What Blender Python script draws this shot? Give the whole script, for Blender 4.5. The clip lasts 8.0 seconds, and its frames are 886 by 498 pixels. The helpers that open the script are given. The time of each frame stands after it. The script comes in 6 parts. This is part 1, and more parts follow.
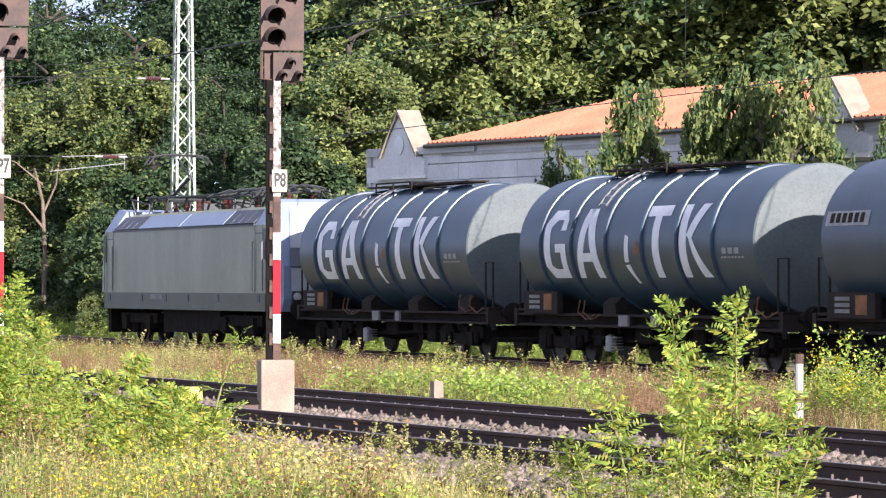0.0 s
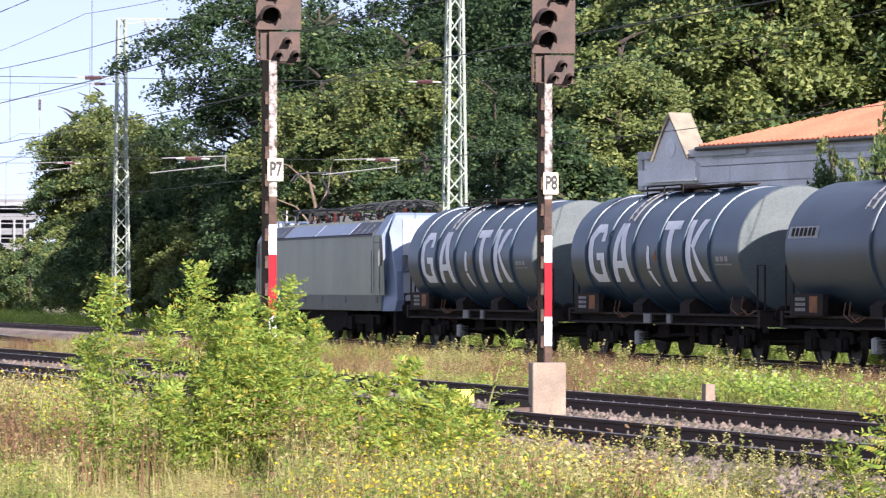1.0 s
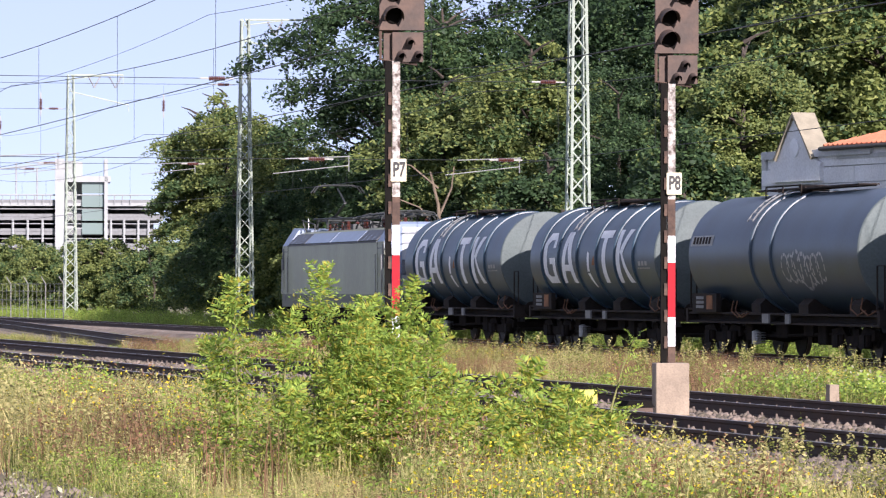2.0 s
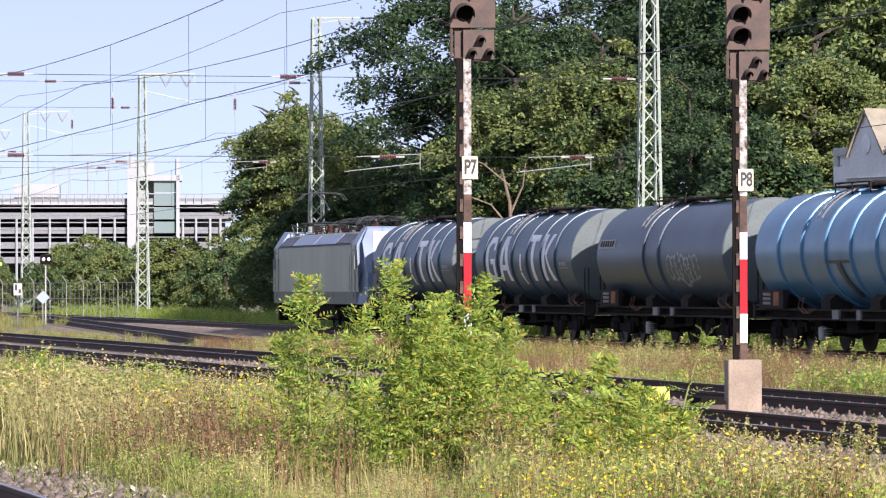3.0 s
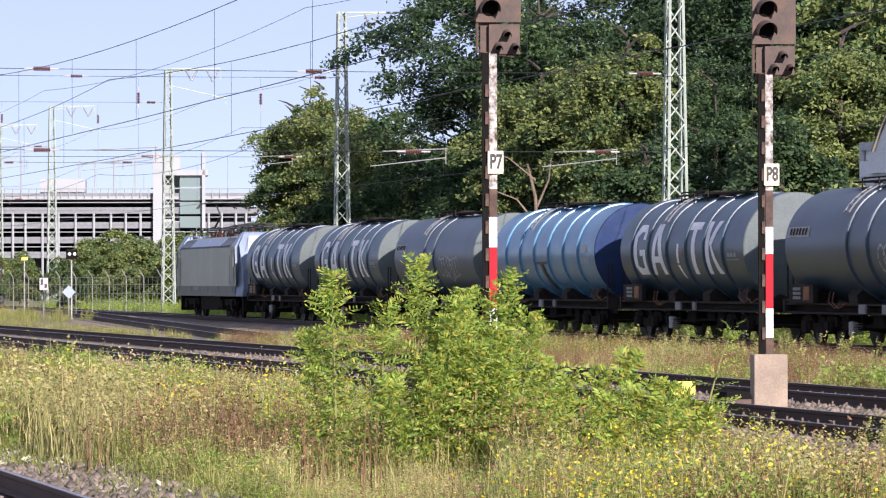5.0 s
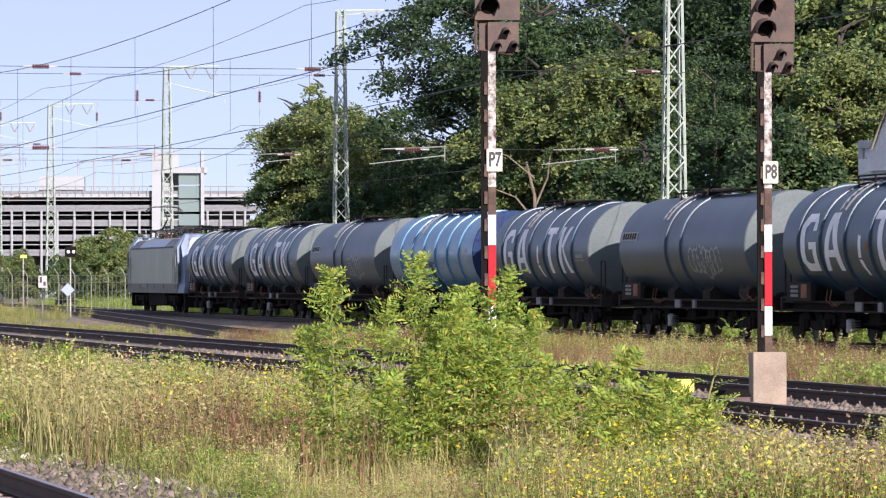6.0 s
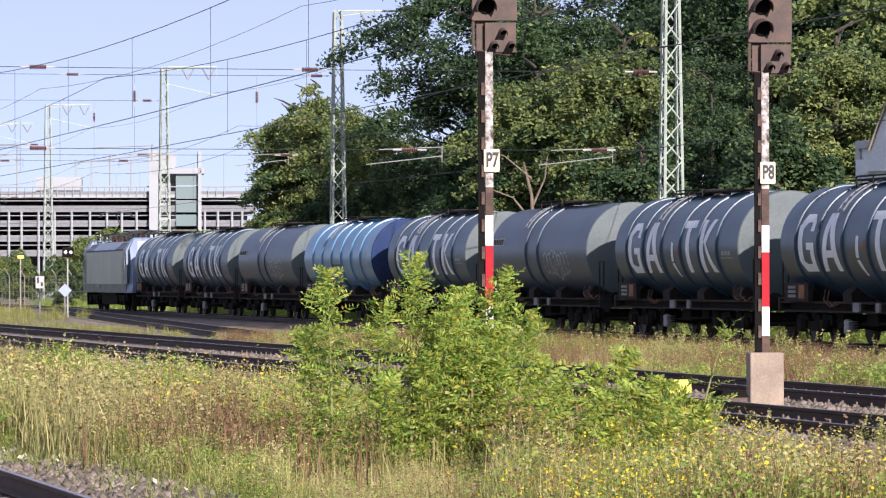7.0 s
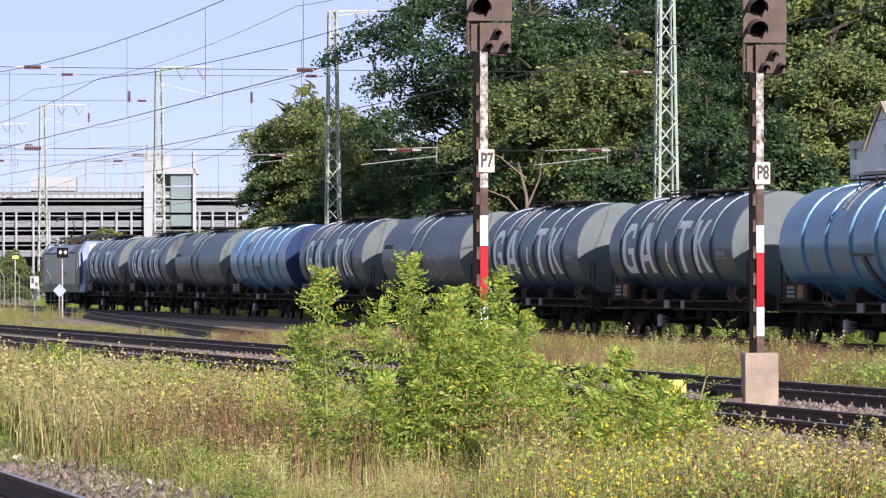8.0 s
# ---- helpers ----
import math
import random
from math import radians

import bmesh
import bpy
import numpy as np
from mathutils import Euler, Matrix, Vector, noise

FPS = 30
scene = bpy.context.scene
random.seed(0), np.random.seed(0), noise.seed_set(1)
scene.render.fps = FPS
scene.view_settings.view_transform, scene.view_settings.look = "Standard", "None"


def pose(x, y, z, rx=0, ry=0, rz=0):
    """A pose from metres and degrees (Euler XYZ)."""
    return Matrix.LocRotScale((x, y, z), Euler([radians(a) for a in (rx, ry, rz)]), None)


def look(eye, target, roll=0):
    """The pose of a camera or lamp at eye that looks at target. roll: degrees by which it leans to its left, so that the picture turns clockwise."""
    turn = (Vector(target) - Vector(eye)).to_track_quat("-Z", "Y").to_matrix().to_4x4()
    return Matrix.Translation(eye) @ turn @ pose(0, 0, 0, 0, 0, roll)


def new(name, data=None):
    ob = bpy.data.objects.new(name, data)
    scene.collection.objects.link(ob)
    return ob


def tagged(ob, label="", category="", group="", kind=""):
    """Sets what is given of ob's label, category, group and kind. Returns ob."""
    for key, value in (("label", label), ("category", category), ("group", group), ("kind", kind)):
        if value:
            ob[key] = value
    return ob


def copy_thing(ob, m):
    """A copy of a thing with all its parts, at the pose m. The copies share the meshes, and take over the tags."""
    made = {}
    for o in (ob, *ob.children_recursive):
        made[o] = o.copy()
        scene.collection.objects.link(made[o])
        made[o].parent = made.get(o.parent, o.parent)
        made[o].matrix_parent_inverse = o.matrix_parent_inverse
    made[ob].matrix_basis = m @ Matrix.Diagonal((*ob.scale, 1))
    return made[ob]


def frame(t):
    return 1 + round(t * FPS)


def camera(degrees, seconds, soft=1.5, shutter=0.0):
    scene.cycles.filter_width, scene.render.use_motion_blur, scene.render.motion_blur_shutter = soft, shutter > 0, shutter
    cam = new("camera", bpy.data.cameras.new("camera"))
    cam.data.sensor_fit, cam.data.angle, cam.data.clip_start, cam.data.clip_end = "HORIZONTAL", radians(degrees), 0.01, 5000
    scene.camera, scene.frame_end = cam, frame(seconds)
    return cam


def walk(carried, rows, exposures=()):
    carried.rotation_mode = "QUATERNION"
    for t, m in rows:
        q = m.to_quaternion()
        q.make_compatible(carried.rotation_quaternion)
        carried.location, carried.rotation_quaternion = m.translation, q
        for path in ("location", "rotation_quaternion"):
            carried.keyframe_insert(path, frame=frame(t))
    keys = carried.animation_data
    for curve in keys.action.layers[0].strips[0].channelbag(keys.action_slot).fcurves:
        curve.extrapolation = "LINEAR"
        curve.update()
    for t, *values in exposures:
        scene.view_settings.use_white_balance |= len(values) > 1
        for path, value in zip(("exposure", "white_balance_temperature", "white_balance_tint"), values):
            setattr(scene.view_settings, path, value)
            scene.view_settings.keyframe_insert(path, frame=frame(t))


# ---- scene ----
cam = camera(12.27, 8.0, 1.2, 0.1)
EYE = (0.0, 0.0, 1.63)
# seconds, heading to the right of +y, tilt up, lean
PAN = [(0, 20.600, 0.520, 0.05), (0.2, 20.237, 0.548, 0.05), (0.5, 19.113, 0.539, 0.05), (0.7, 18.302, 0.545, 0.05), (1, 16.829, 0.555, 0.05), (1.2, 16.012, 0.569, 0.05), (1.5, 15.457, 0.556, 0.05), (1.7, 15.409, 0.562, 0.05), (1.9, 15.329, 0.553, 0.05), (2, 15.117, 0.558, 0.05), (2.1, 14.863, 0.565, 0.05), (2.2, 14.623, 0.560, 0.05), (3.3, 14.110, 0.520, -0.15), (3.5, 14.119, 0.511, -0.15), (3.8, 14.129, 0.501, -0.15), (4, 14.098, 0.491, -0.15), (4.3, 13.891, 0.492, -0.15), (4.5, 13.771, 0.465, -0.15), (4.7, 13.759, 0.457, -0.15), (5.8, 13.782, 0.422, -0.15), (6, 13.779, 0.419, -0.15), (6.5, 13.792, 0.424, -0.15), (7, 13.817, 0.426, -0.15), (7.5, 13.848, 0.428, -0.15), (8, 13.890, 0.429, -0.15)]
walk(cam, [(t, pose(*EYE, 90 + tilt, 0, -turn) @ pose(0, 0, 0, 0, 0, lean)) for t, turn, tilt, lean in PAN], exposures=[(0, 1.38, 6000, 27), (1.0, 1.22, 6000, 27), (1.7, 1.02, 6000, 27), (4.5, 0.92, 6000, 27), (5.8, 0.85, 6000, 27), (8, 0.82, 6000, 27)])

# low sun almost in line with the tracks, behind the camera
SUN_EL, SUN_AZ = radians(19.5), radians(174.0)
world = bpy.data.worlds.new("sky")
scene.world = world
world.use_nodes = True
wn = world.node_tree.nodes
sky = wn.new("ShaderNodeTexSky")
sky.sky_type, sky.sun_disc, sky.sun_elevation, sky.sun_rotation = "NISHITA", False, SUN_EL, SUN_AZ
sky.air_density, sky.dust_density, sky.ozone_density = 0.4, 0.0, 0.4
wn["Background"].inputs[1].default_value = 0.06
# summer haze evens the sky out
haze = wn.new("ShaderNodeMixRGB")
haze.inputs[0].default_value, haze.inputs[2].default_value = 0.62, (6.1, 6.9, 8.2, 1)
world.node_tree.links.new(sky.outputs[0], haze.inputs[1])
world.node_tree.links.new(haze.outputs[0], wn["Background"].inputs[0])
sun = new("sun", bpy.data.lights.new("sun", "SUN"))
sun.data.energy, sun.data.angle, sun.data.color = 5.0, radians(0.55), (1.0, 0.92, 0.78)
to_sun = Vector((math.sin(SUN_AZ) * math.cos(SUN_EL), math.cos(SUN_AZ) * math.cos(SUN_EL), math.sin(SUN_EL)))
sun.matrix_world = look(to_sun * 200, (0, 0, 0))

# the line of the train's track: x at y = 100 and its slope
LINE_X, SLOPE = 34.45, 0.0272


# beyond BEND the line turns slightly towards the other tracks
BEND, SLOPE_FAR = 130.0, 0.0205


def line_x(y):
    return LINE_X + SLOPE * (y - 100) + (SLOPE_FAR - SLOPE) * max(0.0, y - BEND)


# ---- materials ----
def mat(name, colour, rough=0.7, metal=0.0, vary=0.25, scale=3.0, grain=40.0, bump=0.15, second=None, island=False, random_ob=False, streak=0.0, spec=0.5, through_light=0.0):
    """A procedural material: colour varied at two scales, fine relief, optional second tone for stains."""
    m = bpy.data.materials.new(name)
    m.use_nodes = True
    nt = m.node_tree
    n, l = nt.nodes, nt.links
    b = n["Principled BSDF"]
    b.inputs["Roughness"].default_value = rough
    b.inputs["Metallic"].default_value = metal
    b.inputs["Specular IOR Level"].default_value = spec
    co = n.new("ShaderNodeTexCoord")
    mp = n.new("ShaderNodeMapping")
    mp.inputs["Scale"].default_value = (1, 1, 1 - streak * 0.85)
    l.new(co.outputs["Object"], mp.inputs[0])
    big = n.new("ShaderNodeTexNoise")
    big.inputs["Scale"].default_value, big.inputs["Detail"].default_value = scale, 5
    fine = n.new("ShaderNodeTexNoise")
    fine.inputs["Scale"].default_value, fine.inputs["Detail"].default_value = grain, 4
    l.new(mp.outputs[0], big.inputs[0])
    l.new(mp.outputs[0], fine.inputs[0])
    c = Vector(colour)
    d = Vector(second) if second else c * (1 - vary)
    ramp = n.new("ShaderNodeValToRGB")
    ramp.color_ramp.elements[0].position, ramp.color_ramp.elements[1].position = 0.35, 0.65
    ramp.color_ramp.elements[0].color, ramp.color_ramp.elements[1].color = (*d, 1), (*c, 1)
    l.new(big.outputs[0], ramp.inputs[0])
    mul = n.new("ShaderNodeMixRGB")
    mul.blend_type = "MULTIPLY"
    mul.inputs[0].default_value = min(1, vary * 1.6)
    g = n.new("ShaderNodeValToRGB")
    g.color_ramp.elements[0].position, g.color_ramp.elements[1].position = 0.3, 0.6
    g.color_ramp.elements[0].color = (0.55, 0.55, 0.55, 1)
    l.new(fine.outputs[0], g.inputs[0])
    l.new(ramp.outputs[0], mul.inputs[1])
    l.new(g.outputs[0], mul.inputs[2])
    out = mul.outputs[0]
    if island or random_ob:
        hsv = n.new("ShaderNodeHueSaturation")
        src = n.new("ShaderNodeNewGeometry").outputs["Random Per Island"] if island else n.new("ShaderNodeObjectInfo").outputs["Random"]
        mr = n.new("ShaderNodeMapRange")
        mr.inputs["To Min"].default_value, mr.inputs["To Max"].default_value = 0.6, 1.4
        l.new(src, mr.inputs[0])
        l.new(mr.outputs[0], hsv.inputs["Value"])
        mh = n.new("ShaderNodeMapRange")
        mh.inputs["To Min"].default_value, mh.inputs["To Max"].default_value = 0.525, 0.485
        l.new(src, mh.inputs[0])
        l.new(mh.outputs[0], hsv.inputs["Hue"])
        l.new(out, hsv.inputs["Color"])
        out = hsv.outputs[0]
    l.new(out, b.inputs["Base Color"])
    if bump:
        bp = n.new("ShaderNodeBump")
        bp.inputs["Strength"].default_value, bp.inputs["Distance"].default_value = bump, 0.02
        l.new(fine.outputs[0], bp.inputs["Height"])
        l.new(bp.outputs[0], b.inputs["Normal"])
    if through_light:
        tr = n.new("ShaderNodeBsdfTranslucent")
        l.new(out, tr.inputs[0])
        mix = n.new("ShaderNodeMixShader")
        mix.inputs[0].default_value = through_light
        l.new(b.outputs[0], mix.inputs[1])
        l.new(tr.outputs[0], mix.inputs[2])
        l.new(mix.outputs[0], n["Material Output"].inputs[0])
    return m


def glass(name, colour, rough=0.05):
    m = bpy.data.materials.new(name)
    m.use_nodes = True
    b = m.node_tree.nodes["Principled BSDF"]
    b.inputs["Base Color"].default_value = (*colour, 1)
    b.inputs["Roughness"].default_value = rough
    b.inputs["Specular IOR Level"].default_value = 0.9
    return m


M_SOIL = mat("soil", (0.20, 0.165, 0.09), 0.95, second=(0.17, 0.18, 0.07), scale=0.35, grain=6, bump=0.6)
M_BALLAST = mat("ballast", (0.30, 0.245, 0.195), 0.95, vary=0.35, scale=1.2, grain=14, bump=0.6, spec=0.15)
M_STONE = mat("ballast_stone", (0.215, 0.178, 0.142), 0.9, spec=0.2, vary=0.3, scale=2, grain=30, island=True)
M_RAIL = mat("rail_rust", (0.07, 0.040, 0.028), 0.75, 0.3, second=(0.045, 0.028, 0.022), scale=2, grain=30)
M_RAILTOP = mat("rail_top", (0.42, 0.40, 0.40), 0.32, 1.0, vary=0.12, scale=4, grain=60, bump=0.05)
M_SLEEPER = mat("sleeper", (0.24, 0.205, 0.175), 0.9, vary=0.35, random_ob=True)
M_CLIP = mat("clip", (0.14, 0.11, 0.09), 0.7, 0.4)
M_TANK = mat("tank_grey", (0.036, 0.072, 0.106), 0.36, spec=0.36, vary=0.25, second=(0.028, 0.053, 0.078), scale=0.8, grain=22, bump=0.02, streak=0.6)
M_TANK2 = mat("tank_grey_old", (0.050, 0.080, 0.112), 0.38, spec=0.36, vary=0.25, second=(0.040, 0.062, 0.084), scale=0.8, grain=22, bump=0.02, streak=0.6)
M_BLUE = mat("tank_blue", (0.085, 0.23, 0.38), 0.28, spec=0.45, vary=0.22, second=(0.065, 0.17, 0.28), scale=0.7, grain=22, bump=0.02, streak=0.6)
# the tanks' grey, lightened for the sun on their tail ends
M_TANKEND = mat("tank_end_sunlit", (0.118, 0.145, 0.142), 0.6, spec=0.2, vary=0.25, second=(0.095, 0.115, 0.115), scale=0.9, grain=20, bump=0.02)
M_BLUEEND = mat("tank_blue_end", (0.018, 0.038, 0.105), 0.6, spec=0.15, vary=0.2)
M_WHITE = mat("white_paint", (0.84, 0.85, 0.86), 0.5, vary=0.12, scale=4)
M_DIRTWHITE = mat("dull_white_paint", (0.42, 0.42, 0.40), 0.6, vary=0.3, scale=6)
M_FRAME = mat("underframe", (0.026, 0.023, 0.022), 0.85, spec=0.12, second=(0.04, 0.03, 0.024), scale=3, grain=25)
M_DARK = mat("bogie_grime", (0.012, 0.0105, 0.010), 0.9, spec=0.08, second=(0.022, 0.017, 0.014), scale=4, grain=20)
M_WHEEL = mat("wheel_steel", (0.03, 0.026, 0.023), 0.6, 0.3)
M_HOSE = mat("rusty_hose", (0.17, 0.075, 0.032), 0.85, vary=0.4)
M_RUSTOR = mat("orange_rust", (0.32, 0.13, 0.045), 0.8, vary=0.4)
M_PANELGREY = mat("panel_grey", (0.22, 0.22, 0.21), 0.6, vary=0.3)
M_STEEL = mat("galvanised", (0.36, 0.37, 0.36), 0.5, 0.6, vary=0.2)
M_LOCO = mat("loco_grey", (0.225, 0.245, 0.150), 0.36, spec=0.4, vary=0.25, second=(0.175, 0.188, 0.115), scale=0.9, grain=18, bump=0.02, streak=0.75)
M_LOCOLOW = mat("loco_skirt", (0.105, 0.120, 0.085), 0.5, spec=0.3, vary=0.3, second=(0.09, 0.095, 0.07), scale=1.2, grain=18, bump=0.03)
M_LOCOBLUE = mat("loco_pale_blue", (0.21, 0.27, 0.37), 0.4, vary=0.15, scale=1.5)
M_LOCOWHITE = mat("loco_white_and_glare", (0.40, 0.42, 0.43), 0.4, vary=0.15, scale=1.5)
M_GRILLE = mat("grille", (0.04, 0.045, 0.055), 0.5, vary=0.2)
M_WINDOW = glass("dark_glass", (0.012, 0.016, 0.02))
M_LAMP = glass("lamp_glass", (0.5, 0.5, 0.48), 0.15)
M_INSUL = mat("insulator_brown", (0.085, 0.026, 0.020), 0.3, vary=0.15)
M_SIGNAL = mat("signal_rusty_black", (0.105, 0.066, 0.048), 0.75, second=(0.060, 0.044, 0.036), scale=3, grain=22)
M_SIGBLACK = mat("signal_black", (0.012, 0.011, 0.010), 0.95, spec=0.05, vary=0.2)
M_POLEPAINT = mat("pole_flaking_paint", (0.50, 0.48, 0.44), 0.8, vary=0.6, second=(0.06, 0.036, 0.026), scale=15, grain=45, bump=0.3)
M_POLERUST = mat("pole_rust", (0.115, 0.070, 0.048), 0.85, vary=0.45, second=(0.045, 0.028, 0.022), scale=4, grain=24, bump=0.3)
M_RED = mat("red_enamel", (0.36, 0.014, 0.022), 0.65, spec=0.15, vary=0.12)
M_ENAMEL = mat("white_enamel", (0.70, 0.71, 0.72), 0.35, vary=0.07)
M_PLATE = mat("plate_cream", (0.60, 0.565, 0.42), 0.5, vary=0.15)
M_BLACK = mat("black_paint", (0.02, 0.02, 0.02), 0.6, vary=0.1)
M_CONCRETE = mat("concrete_base", (0.33, 0.265, 0.195), 0.9, vary=0.25, scale=3, grain=40, bump=0.3, second=(0.25, 0.20, 0.15))
M_YELLOW = mat("yellow_paint", (0.78, 0.72, 0.10), 0.6, vary=0.15)
M_MAST = mat("mast_paint", (0.42, 0.49, 0.41), 0.6, vary=0.2, second=(0.33, 0.38, 0.32), scale=3)
M_WIRE = mat("wire", (0.05, 0.055, 0.055), 0.6, 0.5, vary=0.1)
M_WALL = mat("wall_pale_blocks", (0.60, 0.61, 0.62), 0.9, vary=0.2, second=(0.38, 0.39, 0.385), scale=0.7, grain=14, bump=0.2, random_ob=False)
M_BLOCK = mat("wall_block", (0.82, 0.83, 0.84), 0.9, vary=0.22, second=(0.68, 0.68, 0.68), scale=0.6, grain=14, bump=0.2)
M_GABLESTONE = mat("gable_stone", (0.30, 0.27, 0.20), 0.9, vary=0.25)
M_TILE = mat("roof_tiles", (0.47, 0.175, 0.095), 0.85, vary=0.3, second=(0.37, 0.13, 0.07), scale=0.5, grain=12, bump=0.3)
M_GUTTER = mat("gutter", (0.06, 0.055, 0.05), 0.6, vary=0.2)
M_GRAF1 = mat("graffiti_maroon", (0.16, 0.03, 0.03), 0.8)
M_GRAF2 = mat("graffiti_teal", (0.03, 0.07, 0.08), 0.8)
M_GRAFW = mat("graffiti_white", (0.45, 0.46, 0.47), 0.6)
M_BARK = mat("bark", (0.075, 0.060, 0.048), 0.95, vary=0.4, scale=2, grain=12, bump=0.6)
M_BIRCH = mat("pale_bark", (0.20, 0.155, 0.11), 0.95, vary=0.4, scale=2, grain=12, bump=0.4)


def leafmat(name, colour, glow=0.35):
    return mat(name, colour, 0.6, vary=0.2, scale=0.25, grain=3, bump=0, island=True, through_light=glow, spec=0.3)


M_LEAF = [leafmat("leaf_dark", (0.045, 0.085, 0.034), 0.28), leafmat("leaf_mid", (0.078, 0.135, 0.050), 0.3), leafmat("leaf_yellow", (0.19, 0.235, 0.072), 0.36), leafmat("leaf_rust", (0.17, 0.10, 0.04)), leafmat("leaf_pale", (0.27, 0.32, 0.10), 0.45)]
M_SHRUB = leafmat("shrub_leaf", (0.31, 0.43, 0.075), 0.42)
M_SHRUBY = leafmat("shrub_leaf_yellow", (0.42, 0.40, 0.06), 0.4)
M_WEED = leafmat("weed_green", (0.24, 0.26, 0.068), 0.4)
M_STRAW = leafmat("weed_straw", (0.45, 0.41, 0.165), 0.35)
M_BROWN = leafmat("weed_brown", (0.24, 0.14, 0.075), 0.3)
M_FLOWER = leafmat("yellow_flowers", (0.72, 0.56, 0.03), 0.3)
M_FLOWERW = leafmat("white_flowers", (0.46, 0.45, 0.30), 0.3)
M_STEM = mat("stem", (0.20, 0.20, 0.06), 0.8, vary=0.2)
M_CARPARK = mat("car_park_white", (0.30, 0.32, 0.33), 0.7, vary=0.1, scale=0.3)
M_CARSHADE = mat("car_park_shade", (0.07, 0.08, 0.09), 0.8, vary=0.2)
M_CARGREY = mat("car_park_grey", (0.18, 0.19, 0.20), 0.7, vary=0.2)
M_CARGLASS = glass("car_park_glass", (0.15, 0.20, 0.19), 0.1)


# ---- mesh helpers ----
def box(bm, x, y, z, sx, sy, sz, turn=None, taper=1.0):
    """A box with its middle at x, y, z; taper narrows its top."""
    vs = []
    for k in (-1, 1):
        f = taper if k > 0 else 1.0
        for i, j in ((-1, -1), (1, -1), (1, 1), (-1, 1)):
            v = Vector((i * sx / 2 * f, j * sy / 2 * f, k * sz / 2))
            if turn:
                v = turn @ v
            vs.append(bm.verts.new((v.x + x, v.y + y, v.z + z)))
    for f in ((3, 2, 1, 0), (4, 5, 6, 7), (0, 1, 5, 4), (1, 2, 6, 5), (2, 3, 7, 6), (3, 0, 4, 7)):
        bm.faces.new([vs[i] for i in f])
    return vs


def tube(bm, pts, r, seg=6, r2=None, caps=True):
    """A tube along points, tapering from r to r2."""
    pts = [Vector(p) for p in pts]
    rings = []
    for i, p in enumerate(pts):
        d = (pts[min(i + 1, len(pts) - 1)] - pts[max(i - 1, 0)]).normalized()
        a = d.cross(Vector((0, 0, 1)) if abs(d.z) < 0.9 else Vector((1, 0, 0))).normalized()
        b = d.cross(a)
        rr = r if r2 is None else r + (r2 - r) * i / (len(pts) - 1)
        rings.append([bm.verts.new(p + a * (rr * math.cos(2 * math.pi * k / seg)) + b * (rr * math.sin(2 * math.pi * k / seg))) for k in range(seg)])
    for q, s in zip(rings, rings[1:]):
        for k in range(seg):
            bm.faces.new((q[k], q[(k + 1) % seg], s[(k + 1) % seg], s[k]))
    if caps:
        bm.faces.new(rings[0][::-1])
        bm.faces.new(rings[-1])


def lathe(bm, prof, seg=32, axis="y", centre=(0, 0, 0)):
    """Turns (along, radius) pairs round an axis."""
    rings = []
    for a, r in prof:
        ring = []
        for k in range(seg):
            t = 2 * math.pi * k / seg
            u, v = r * math.cos(t), r * math.sin(t)
            p = {"y": (u, a, v), "x": (a, u, v), "z": (u, v, a)}[axis]
            ring.append(bm.verts.new((p[0] + centre[0], p[1] + centre[1], p[2] + centre[2])))
        rings.append(ring)
    for q, s in zip(rings, rings[1:]):
        for k in range(seg):
            bm.faces.new((q[k], q[(k + 1) % seg], s[(k + 1) % seg], s[k]))
    bm.faces.new(rings[0])
    bm.faces.new(rings[-1][::-1])


def extrude(bm, outline, axis, a, b):
    """A prism over a closed outline in the plane across axis, from a to b."""
    def put(p, c):
        return {"x": (c, p[0], p[1]), "y": (p[0], c, p[1]), "z": (p[0], p[1], c)}[axis]
    u = [bm.verts.new(put(p, a)) for p in outline]
    v = [bm.verts.new(put(p, b)) for p in outline]
    n = len(outline)
    for i in range(n):
        bm.faces.new((u[i], u[(i + 1) % n], v[(i + 1) % n], v[i]))
    bm.faces.new(u[::-1])
    bm.faces.new(v)


def finish(name, bm, material, smooth=False):
    bmesh.ops.recalc_face_normals(bm, faces=bm.faces[:])
    me = bpy.data.meshes.new(name)
    bm.to_mesh(me)
    bm.free()
    me.materials.append(material)
    if smooth:
        me.shade_smooth()
        me.set_sharp_from_angle(angle=radians(35))
    return me


def part(name, bm, material, parent, label="", smooth=False):
    ob = new(name, finish(name, bm, material, smooth))
    ob.parent = parent
    if label:
        tagged(ob, label)
    return ob


def share(name, me, parent, m=None):
    ob = new(name, me)
    ob.parent = parent
    if m is not None:
        ob.matrix_basis = m
    return ob


def thing(name, label, category, m=None, group="", kind=""):
    ob = new(name)
    ob.empty_display_size = 0.3
    if m is not None:
        ob.matrix_basis = m
    return tagged(ob, label, category, group, kind)


def arrays(name, verts, faces, materials, index=None):
    """A mesh from numpy arrays: vertices n x 3, faces m x k, a material index for each face."""
    me = bpy.data.meshes.new(name)
    n, k = faces.shape
    me.vertices.add(len(verts))
    me.vertices.foreach_set("co", np.ascontiguousarray(verts, dtype=np.float32).ravel())
    me.loops.add(n * k)
    me.loops.foreach_set("vertex_index", np.ascontiguousarray(faces, dtype=np.int32).ravel())
    me.polygons.add(n)
    me.polygons.foreach_set("loop_start", np.arange(0, n * k, k, dtype=np.int32))
    for m in materials:
        me.materials.append(m)
    if index is not None:
        me.polygons.foreach_set("material_index", np.ascontiguousarray(index, dtype=np.int32))
    me.update(calc_edges=True)
    return me


